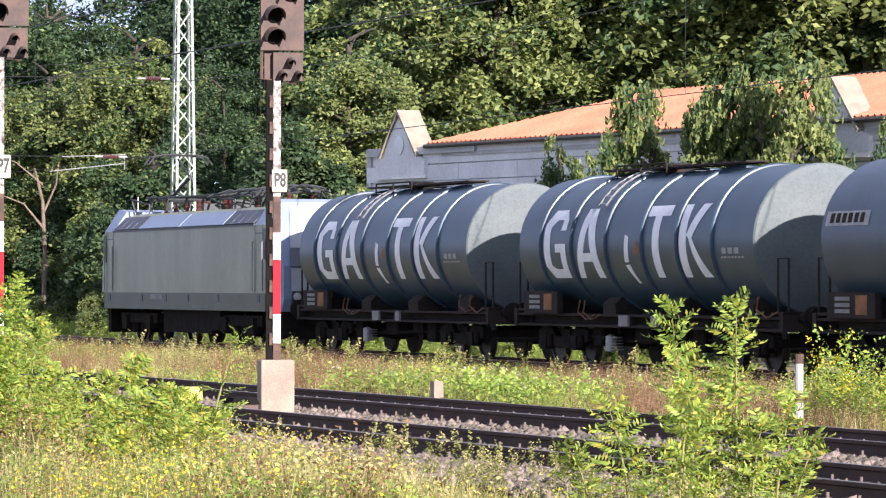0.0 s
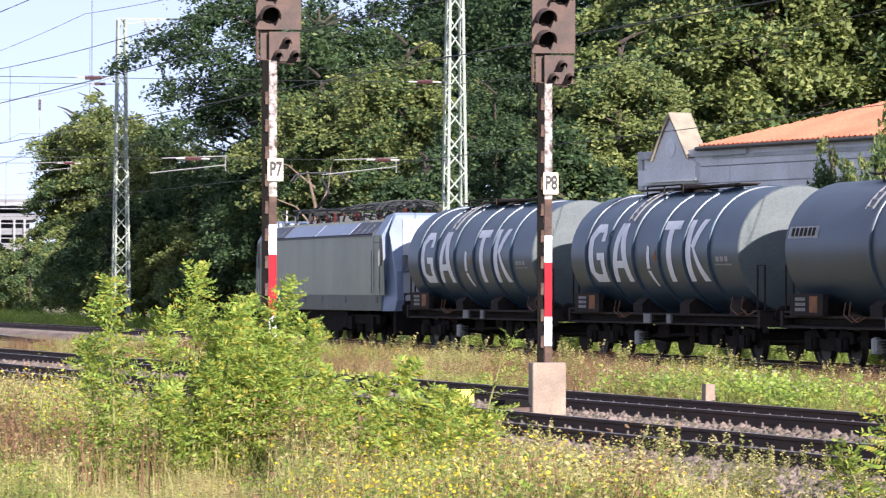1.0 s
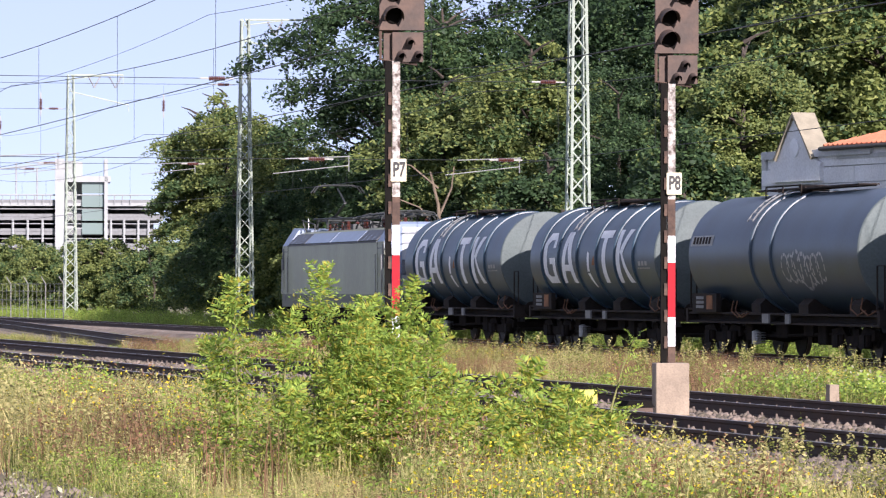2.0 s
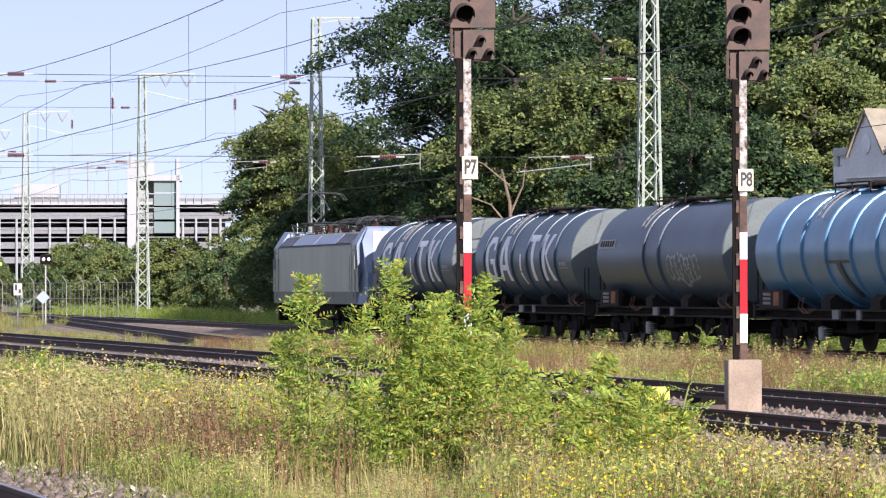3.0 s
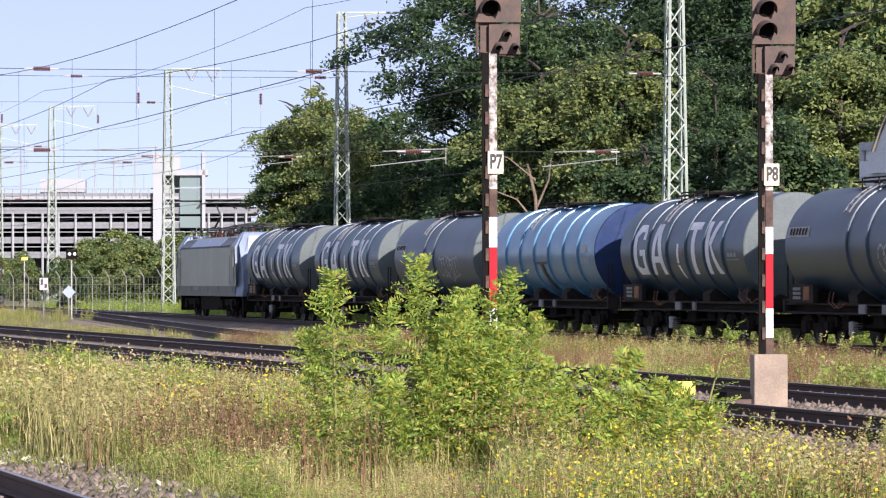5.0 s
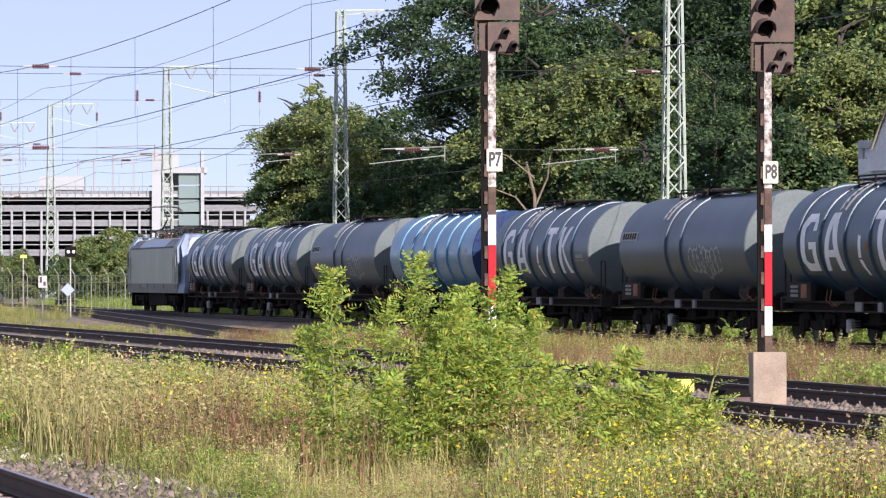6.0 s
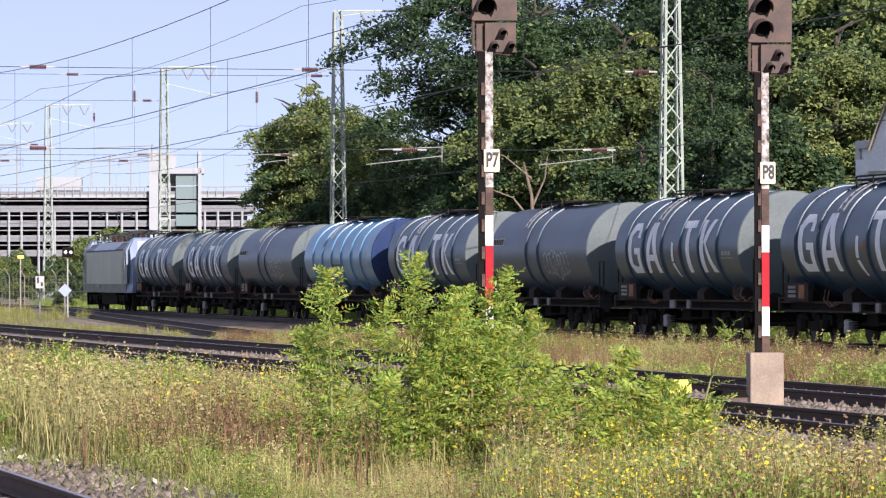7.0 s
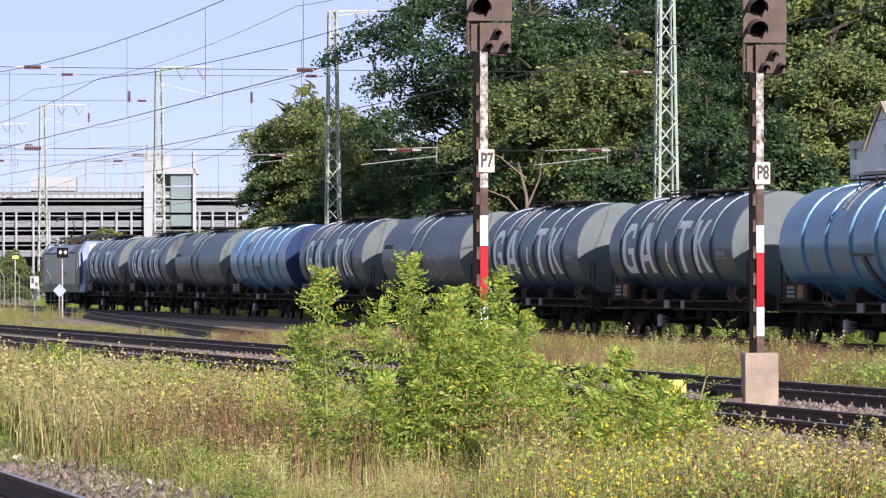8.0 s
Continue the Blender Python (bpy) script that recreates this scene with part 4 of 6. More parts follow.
# ---- overhead line ----
def build_mast(x, y, h, arm):
    """A tapered lattice mast with four corner angles, zigzag bracing and a top arm."""
    m = thing("lattice_mast", "tall pale green lattice mast of the overhead line", "lattice mast", pose(x, y, -0.3), "lattice masts")
    b, tpw = 0.36, 0.16
    half = lambda z: b + (tpw - b) * z / h
    for i, j in ((-1, -1), (1, -1), (1, 1), (-1, 1)):
        bm = bmesh.new()
        tube(bm, [(i * half(0), j * half(0), 0), (i * half(h), j * half(h), h)], 0.045, 4)
        part("corner_angle", bm, M_MAST, m)
    n = int(h / 0.62)
    for face in range(4):
        bm = bmesh.new()
        for k in range(n):
            z0, z1 = h * k / n, h * (k + 1) / n
            s = 1 if k % 2 else -1
            a, c = half(z0), half(z1)
            p, q = (s * a, -a, z0), (-s * c, -c, z1)
            r = Matrix.Rotation(face * math.pi / 2, 3, "Z")
            tube(bm, [r @ Vector(p), r @ Vector(q)], 0.024, 4)
        part("bracing", bm, M_MAST, m)
    bm = bmesh.new()
    box(bm, 0, 0, 0.15, 1.0, 1.0, 0.4)
    part("footing", bm, M_CONCRETE, m)
    if arm:
        bm = bmesh.new()
        tube(bm, [(0, 0, h - 0.05), (arm, 0, h + 0.0)], 0.05, 5)
        tube(bm, [(0, 0, h - 0.3), (arm * 0.55, 0, h - 0.06)], 0.03, 5)
        tube(bm, [(arm, 0, h), (arm, 0, h - 0.6)], 0.025, 5)
        part("top_arm", bm, M_MAST, m)
        bm = bmesh.new()
        tube(bm, [(0, 0, h - 1.0), (arm * 1.1, 0, h - 1.75), (arm * 1.1, 0, h - 2.1)], 0.04, 5)
        part("bracket_arm", bm, M_MAST, m)
        for x in (arm * 0.45, arm * 0.85):
            for d in (-0.35, 0.35):
                bm = bmesh.new()
                insulator(bm, (x + d, 0, h - 0.1), (x, 0, h - 0.75), 0.055, 6)
                part("string_insulator", bm, M_STEEL, m, "pale hanging insulator string")
    return m


def insulator(bm, p, q, r=0.07, n=7):
    p, q = Vector(p), Vector(q)
    d = q - p
    tube(bm, [p, q], 0.025, 5)
    for k in range(n):
        c = p + d * (k + 0.5) / n
        tube(bm, [c - d * 0.3 / n, c + d * 0.3 / n], r, 8)


def line_thing(name, label, pts_list, r, ins=(), arms=()):
    t = thing(name, label, "overhead line")
    for pts in pts_list:
        bm = bmesh.new()
        tube(bm, pts, r if len(pts) > 2 else 0.005, 4)
        part("wire", bm, M_WIRE, t)
    for p, q in ins:
        bm = bmesh.new()
        insulator(bm, p, q)
        part("insulator", bm, M_INSUL, t, "ribbed brown insulator", True)
        bm = bmesh.new()
        d = (Vector(q) - Vector(p)).normalized()
        tube(bm, [Vector(p) - d * 0.28, Vector(p)], 0.028, 6)
        tube(bm, [Vector(q), Vector(q) + d * 0.28], 0.028, 6)
        part("end_fitting", bm, M_DIRTWHITE, t)
    for pts in arms:
        bm = bmesh.new()
        tube(bm, pts, 0.018, 6)
        part("registration_arm", bm, M_STEEL, t, "galvanised registration arm")
    return t


MASTS = [(126.2, 15.2, 0), (183, 14.2, 3.1), (237, 14.4, 3.1), (294, 14.6, 3.1), (330, 14.6, 3.1), (66, 15.2, 0)]


def mast_x(y):
    return LINE_X + SLOPE * (y - 100) + 3.4


for y, h, arm in MASTS:
    build_mast(mast_x(y), y, h, arm)


def sag(p, q, drop, n=14):
    p, q = Vector(p), Vector(q)
    return [p.lerp(q, k / n) - Vector((0, 0, drop * 4 * (k / n) * (1 - k / n))) for k in range(n + 1)]


# cross spans from each mast over all tracks
for y, z_up, z_lo in ((126.2, 8.25, 5.75), (183, 10.9, 7.3), (237, 12.1, 8.6), (294, 11.4, 7.6)):
    xm = mast_x(y)
    xl = -14.0
    spans, ins, arms = [], [], []
    for z in (z_up, z_lo):
        spans.append(sag((xl, y, z + 0.2), (xm - 0.3, y, z), 0.12))
    for z in (z_up, z_lo):
        for x in (xm - 1.0 if z == z_up else xm - 2.4, line_x(y) - (8.4 if z == z_up else 5.2), 18.2, 8.6):
            f = (x - xl) / (xm - 0.3 - xl)
            zz = z + 0.2 * (1 - f) - 0.48 * f * (1 - f)
            ins.append(((x - 0.26, y, zz), (x + 0.26, y, zz)))
    for c in (line_x(y), line_x(y) - 5.6, TRACK_B, TRACK_A, TRACK_N):
        # hanging insulator below the upper span, registration arm at the lower one
        if y > 150:
            spans.append([(c, y, z_up - 0.1), (c, y, z_lo)])
            ins.append(((c, y, z_up - 0.75), (c, y, z_up - 1.25)))
        arms.append([(c + 1.5, y, z_lo + 0.06), (c - 0.6, y, z_lo - 0.03)])
        arms.append([(c + 1.45, y, z_lo + 0.1), (c + 1.45, y, z_lo - 0.42)])
        arms.append([(c + 1.45, y, z_lo - 0.22), (c - 1.0, y, z_lo - 0.50)])
    line_thing("cross_span", "thin cross-span wires with brown insulators over the tracks", spans, 0.010, ins, arms)

# contact wires and messengers over each track
STOPS = [10, 66, 126.2, 183, 237, 294, 345, 400]
for c, sl in ((TRACK_N, 0), (TRACK_A, 0), (TRACK_B, 0), (None, SLOPE)):
    wires = []
    fx = (lambda y: line_x(y)) if c is None else (lambda y, c=c: c)
    for a, b in zip(STOPS, STOPS[1:]):
        s = 0.3 if STOPS.index(a) % 2 else -0.3
        wires.append([(fx(a) - s, a, 5.5), (fx((a + b) / 2), (a + b) / 2, 5.47), (fx(b) + s, b, 5.5)])
        top = 7.9
        wires.append(sag((fx(a), a, top), (fx(b), b, top), 0.55))
        for k in range(1, 6):
            f = k / 6
            y = a + (b - a) * f
            wires.append([(fx(y), y, 5.49), (fx(y), y, top - 2.2 * f * (1 - f))])
    line_thing("catenary", "overhead contact wire and messenger with droppers", wires, 0.0095)

# feeder lines higher up
for x, z, d in ((12.0, 10.6, 0.5), (26.5, 10.2, 0.5), (30.5, 8.6, 0.6), (38.2, 12.6, 0.5)):
    wires = [sag((x + (SLOPE * a if x > 30 else 0), a, z), (x + (SLOPE * b if x > 30 else 0), b, z), d) for a, b in zip(STOPS, STOPS[1:])]
    line_thing("feeder_line", "dark feeder wire high above the tracks", wires, 0.0085)


# ---- long low building behind the train ----
def build_hall():
    ang = 8.4
    m = pose(44.0, 124.0, -0.3, 0, 0, ang)
    h = thing("goods_shed", "long pale block-built shed with orange tiled roof and stone gables", "shed", m)
    # local: -y runs along the wall towards the camera, x goes behind
    Lw, Hw, Dp = 62.0, 6.3, 10.0
    bm = bmesh.new()
    box(bm, 0.2, -Lw / 2, Hw / 2, 0.3, Lw, Hw)
    box(bm, Dp, -Lw / 2, Hw / 2, 0.3, Lw, Hw)
    box(bm, Dp / 2, -0.15, Hw / 2, Dp, 0.3, Hw)
    part("wall", bm, M_WALL, h, "pale weathered wall")
    # block courses on the visible wall
    bm = bmesh.new()
    rng = random.Random(2)
    hh = 0.52
    for r in range(int(Hw / hh)):
        y = -0.02 - (0.45 if r % 2 else 0)
        while y > -36:
            ln = rng.choice((2.4, 3.6, 4.8, 6.0))
            o = rng.uniform(-0.006, 0.006)
            box(bm, 0.02 + o, y - ln / 2, hh * r + hh / 2, 0.06, ln - 0.022, hh - 0.035)
            y -= ln
    ob = part("block_course", bm, M_BLOCK, h, "pale painted blocks with dark joints")
    tagged(ob, kind="stuff")
    # roof
    bm = bmesh.new()
    vs = [bm.verts.new(p) for p in ((-0.15, -4.2, Hw + 0.05), (-0.15, -Lw, Hw + 0.05), (Dp / 2, -Lw, Hw + 1.6), (Dp / 2, -4.2 - 5.0, Hw + 1.6), (Dp + 0.4, -4.2, Hw + 0.05), (Dp + 0.4, -Lw, Hw + 0.05))]
    bm.faces.new((vs[0], vs[1], vs[2], vs[3]))
    bm.faces.new((vs[3], vs[2], vs[5], vs[4]))
    bm.faces.new((vs[0], vs[3], vs[4]))
    roof = part("roof", bm, M_TILE, h, "orange clay tile roof")
    # rolls of the tiles down the near slope
    bm = bmesh.new()
    n = 140
    for k in range(n):
        y = -4.4 - k * 0.30
        f = min(1.0, (k * 0.30 + 0.2) / 5.0)
        p, q = Vector((-0.17, y, Hw + 0.06)), Vector((-0.15 + (Dp / 2 + 0.15) * f, y, Hw + 0.05 + 1.55 * f))
        tube(bm, [p, q], 0.055, 4, caps=False)
    ob = part("tile_roll", bm, M_TILE, roof)
    tagged(ob, kind="stuff")
    bm = bmesh.new()
    tube(bm, [(-0.20, -4.2, Hw - 0.03), (-0.20, -Lw, Hw - 0.03)], 0.065, 8)
    part("gutter", bm, M_GUTTER, h, "dark gutter")
    bm = bmesh.new()
    tube(bm, [(-0.2, -15.0, Hw - 0.1), (-0.12, -15.1, Hw - 0.45), (-0.12, -15.1, 0.0)], 0.055, 8)
    tube(bm, [(-0.2, -33.0, Hw - 0.1), (-0.12, -33.1, Hw - 0.45), (-0.12, -33.1, 0.0)], 0.055, 8)
    part("downpipe", bm, M_STEEL, h, "grey downpipe")
    bm = bmesh.new()
    box(bm, -0.03, -Lw / 2 - 2, Hw - 0.30, 0.05, Lw - 6, 0.12)
    box(bm, -0.06, -3.7, Hw - 0.15, 0.14, 7.0, 0.22)
    part("cornice", bm, M_WALL, h, "projecting cornice")
    # stone gables
    for y in (-2.5, -26.5):
        bm = bmesh.new()
        extrude(bm, [(y + 1.6, Hw - 1.0), (y + 1.6, Hw - 0.45), (y + 1.2, Hw - 0.3), (y + 0.1, Hw + 0.95), (y - 0.1, Hw + 0.95), (y - 1.2, Hw - 0.3), (y - 1.6, Hw - 0.45), (y - 1.6, Hw - 1.0)], "x", -0.16, 0.5)
        g = part("gable", bm, M_BLOCK, h, "pointed pale stone gable")
        bm = bmesh.new()
        for a, b in (((y + 1.25, Hw - 0.27), (y, Hw + 1.03)), ((y - 1.25, Hw - 0.27), (y, Hw + 1.03))):
            d = (Vector(b) - Vector(a)).normalized() * 0.12
            nrm = Vector((-d.y, d.x)) * (0.8 if a[0] > y else -0.8)
            extrude(bm, [tuple(Vector(a)), tuple(Vector(b)), tuple(Vector(b) + Vector((0, 0.14))), tuple(Vector(a) + nrm)], "x", -0.26, 0.55)
        part("coping", bm, M_GABLESTONE, g, "sandstone coping")
        bm = bmesh.new()
        lathe(bm, [(-0.17, 0.30), (-0.19, 0.30), (-0.20, 0.2), (-0.205, 0.02)], 20, "x", (0, y, Hw + 0.05))
        part("medallion", bm, M_WHITE, g, "round white medallion")
    # graffiti on the wall as plain patches
    for y, z, col, s in ((-19.3, 3.9, M_GRAF1, 0.9), (-21.3, 3.75, M_GRAF2, 1.1), (-25.2, 3.8, M_GRAF2, 1.0), (-30, 3.6, M_GRAF2, 1.2)):
        bm = bmesh.new()
        rr = random.Random(int(-y))
        for k in range(4):
            c, e, rad = y - 0.7 * k * s, z + rr.uniform(-0.15, 0.15), rr.uniform(0.35, 0.6) * s
            pts = [(-0.03, c + rad * 0.9 * math.cos(a / 8 * 6.28), e + rad * 1.2 * math.sin(a / 8 * 6.28)) for a in range(rr.randint(5, 8))]
            tube(bm, pts, 0.09, 4)
        part("graffiti", bm, col, h, "faded graffiti loops")


build_hall()


# ---- trees ----
def tree_meshes(seed, height, radius, low, tone, leaf=0.135, n_clump=90, per=300, trunk_r=0.28, bark=None, mats=(0, 1, 2)):
    """Trunk with limbs, and a crown of many small leaves in uneven clumps. Returns (trunk mesh, crown mesh)."""
    rng = np.random.default_rng(seed)
    rnd = random.Random(seed)
    bm = bmesh.new()
    top = height * 0.86
    lean = rnd.uniform(-0.4, 0.4)
    pts = [(lean * (k / 6) ** 2 + rnd.uniform(-0.1, 0.1), rnd.uniform(-0.1, 0.1), -0.3 + top * k / 6) for k in range(7)]
    tube(bm, pts, trunk_r, 8, 0.05)
    for k in range(16):
        z = low + (top - low) * rnd.random() ** 1.2
        a = rnd.uniform(0, 6.28)
        f = (z - low) / max(0.1, height - low)
        ln = radius * (0.95 - 0.6 * f) * rnd.uniform(0.6, 1.0) * (0.35 if trunk_r < 0.1 else 0.85)
        p = Vector((lean * (z / top) ** 2, 0, z))
        q = p + Vector((math.cos(a) * ln * 0.5, math.sin(a) * ln * 0.5, ln * 0.28))
        e = p + Vector((math.cos(a) * ln, math.sin(a) * ln, ln * 0.45))
        tube(bm, [p, q, e], 0.09, 5, 0.02)
    trunk = finish("trunk", bm, bark or M_BARK)
    mid, hz = (height + low) / 2, (height - low) / 2
    # boughs: each a few overlapping sprays, drooping outwards, with gaps between
    cen = rng.normal(size=(n_clump, 3))
    cen /= np.linalg.norm(cen, axis=1)[:, None]
    rad = 0.38 + 0.62 * rng.random(n_clump) ** 0.55
    cen *= rad[:, None] * np.array([radius, radius, hz])
    cen[:, :2] *= (1.0 - 0.38 * np.clip(cen[:, 2] / hz, 0, 1) ** 1.5)[:, None]
    lump = 0.80 + 0.28 * np.sin(cen[:, 0] * 0.8 + seed) * np.sin(cen[:, 2] * 0.7 + 2 * seed) + 0.14 * np.sin(cen[:, 1] * 1.3 + cen[:, 2])
    cen *= lump[:, None]
    cen += np.array([0, 0, mid])
    vs, fs, idx, k = [], [], [], 0
    for c in cen:
        n = int(per * rng.uniform(0.6, 1.3))
        s = radius * rng.uniform(0.13, 0.24)
        p = rng.normal(size=(n, 3))
        p *= (rng.random(n) ** 0.42 / np.linalg.norm(p, axis=1))[:, None]
        p *= (1 + 0.35 * np.sin(3 * np.arctan2(p[:, 1], p[:, 0]) + rng.random() * 6))[:, None]
        p *= np.array([s, s, s * 0.52])
        out = np.array([c[0], c[1]]) / (np.hypot(c[0], c[1]) + 0.1)
        p[:, 2] -= 0.40 * (p[:, 0] * out[0] + p[:, 1] * out[1]) + 0.20 * np.hypot(p[:, 0], p[:, 1])
        v, f = leaves(rng, c + p, leaf * rng.uniform(0.65, 1.3, n), 0.6)
        vs.append(v)
        fs.append(f + k)
        k += len(v)
        t = rng.random(n)
        w = tone + 0.30 * rng.normal()
        idx.append(np.where(t < 1 - w, 0, 1) + np.where(t > 1.25 - 0.5 * w, 1, 0))
    crown = arrays("crown", np.concatenate(vs), np.concatenate(fs), [M_LEAF[i] for i in mats], np.clip(np.concatenate(idx), 0, 2))
    return trunk, crown


def make_tree(meshes, label, name="tree"):
    t = thing(name, label, name, group="trees behind the railway" if name == "tree" else "bushes behind the railway")
    share("trunk", meshes[0], t)
    share("crown", meshes[1], t)
    return t


TALL = [make_tree(tree_meshes(s, h, r, lo, tone, n_clump=n, mats=(1, 2, 4) if s == 24 else (0, 1, 2)), lab) for s, h, r, lo, tone, n, lab in (
    (21, 19.0, 5.4, 3.0, 0.25, 175, "tall dark green deciduous tree behind the tracks"),
    (22, 18.0, 4.8, 1.5, 0.42, 165, "tall leafy tree with sunlit mid-green crown"),
    (23, 20.5, 5.8, 4.0, 0.15, 165, "tall dark tree with gaps in its crown"),
    (24, 15.0, 4.2, 1.0, 0.80, 175, "broad yellowish green tree in sunlight"))]
BUSH = [make_tree(tree_meshes(s, h, r, lo, tone, 0.11, 75, 230, 0.06, mats=(0, 1, 2) if s == 33 else (1, 2, 4)), lab, "bush") for s, h, r, lo, tone, lab in (
    (31, 5.5, 2.6, 0.1, 0.40, "dense green bush at the foot of the trees"),
    (32, 4.2, 2.4, 0.0, 0.70, "sunlit yellow-green bush beside the track"),
    (33, 7.5, 2.9, 0.3, 0.25, "dark overgrown bush below the trees"))]
PLACED = set()


def put(proto, az, dist, scale=1.0, turn=0.0, z=-0.3, wide=1.0):
    a = radians(az)
    m = pose(dist * math.sin(a), dist * math.cos(a), z, 0, 0, turn) @ Matrix.Diagonal((scale * wide, scale * wide, scale, 1))
    if proto.name in PLACED:
        return copy_thing(proto, m)
    PLACED.add(proto.name)
    proto.matrix_basis = m
    return proto


R = random.Random(77)
# front row of tall trees, from the gap in the sky to beyond the shed
for i, (az, dist, k, sc) in enumerate(((14.3, 181, 2, 1.0), (15.2, 172, 1, 0.9), (17.2, 176, 0, 1.02), (18.35, 168, 2, 1.0), (19.6, 171, 1, 1.05), (20.8, 160, 3, 1.3), (22.0, 156, 3, 1.35), (23.1, 154, 3, 1.3), (24.3, 150, 3, 1.35), (25.4, 146, 3, 1.3), (26.6, 144, 3, 1.35), (28.0, 145, 2, 1.0))):
    put(TALL[k], az, dist, sc, R.uniform(0, 360))
for az, dist, k, sc in ((13.8, 214, 0, 0.5), (14.9, 212, 1, 1.05), (17.3, 210, 2, 1.1), (19.2, 205, 0, 1.15), (20.4, 205, 2, 1.1), (21.6, 200, 3, 1.75), (22.8, 195, 3, 1.7), (24.0, 192, 1, 1.35), (25.2, 186, 3, 1.7), (26.4, 180, 2, 1.2), (27.6, 176, 0, 1.2), (20.3, 150, 3, 0.85), (21.3, 148, 3, 0.95)):
    put(TALL[k], az, dist, sc, R.uniform(0, 360))
# middle height behind the loco and the shed's corner
for az, dist, k, sc in ((19.25, 140, 3, 0.62), (18.5, 146, 1, 0.50), (11.75, 246, 3, 0.74), (12.15, 243, 3, 0.80), (12.6, 240, 1, 0.62), (13.0, 236, 0, 0.55), (12.9, 205, 3, 0.62), (13.4, 198, 1, 0.62), (15.1, 163, 3, 0.62), (16.3, 158, 3, 0.68), (17.6, 152, 0, 0.55), (14.2, 176, 1, 0.45)):
    put(TALL[k], az, dist, sc, R.uniform(0, 360))
# bushes along the far side of the line
az = 8.9
while az < 19.6:
    d = (line_x(140) + 6.2) / math.sin(radians(az)) if az > 12 else (line_x(230) + 7.5) / math.sin(radians(az))
    put(BUSH[R.choice((0, 0, 1, 2) if az > 12 else (0, 1, 1))], az, d * R.uniform(0.99, 1.06), R.uniform(0.7, 1.15) if az > 12 else R.uniform(0.78, 1.08), R.uniform(0, 360))
    az += R.uniform(0.20, 0.34) if az > 12 else R.uniform(0.22, 0.36)
for az, d, sc, k in ((22.2, 117, 1.30, 0), (22.5, 117, 1.20, 0), (23.4, 112, 1.62, 1), (24.35, 109, 1.58, 1), (24.75, 108, 1.66, 1), (25.05, 107, 1.60, 1), (25.5, 105, 1.66, 1), (26.9, 99, 1.25, 0)):
    put(BUSH[k], az, d, sc, R.uniform(0, 360), wide=0.42)
# low growth under the wagons' far side
for i in range(16):
    az = 15.0 + i * 0.75
    put(BUSH[R.choice((0, 1))], az, (line_x(100) + 4.2) / math.sin(radians(az)), R.uniform(0.28, 0.42), R.uniform(0, 360))
for az, d, sc, k in ((8.0, 300, 0.8, 1), (8.5, 262, 0.75, 0), (7.6, 330, 0.9, 1), (9.2, 330, 1.35, 1), (9.6, 335, 0.85, 2), (7.9, 360, 1.0, 0), (8.8, 340, 1.2, 1), (10.1, 320, 1.2, 1), (10.5, 300, 0.85, 0), (10.85, 290, 1.0, 0)):
    put(BUSH[k], az, d, sc, R.uniform(0, 360))


def bare_trunk():
    t = thing("dead_tree", "pale bare trunk with broken branches before dark trees", "tree", pose(150 * math.sin(radians(15.05)), 150 * math.cos(radians(15.05)), -0.3))
    bm = bmesh.new()
    tube(bm, [(0, 0, 0), (0.1, 0, 3), (0.0, 0, 5.0), (-0.3, 0, 6.2)], 0.10, 7, 0.04)
    tube(bm, [(0.05, 0, 4.0), (-0.7, 0, 4.9), (-1.5, 0, 5.2)], 0.06, 5, 0.02)
    tube(bm, [(0.05, 0, 4.6), (0.5, 0, 5.6), (0.6, 0, 6.4)], 0.05, 5, 0.02)
    tube(bm, [(0.0, 0, 5.6), (-1.0, 0, 6.4), (-1.6, 0, 6.6)], 0.05, 5, 0.015)
    part("trunk", bm, M_BIRCH, t)


bare_trunk()


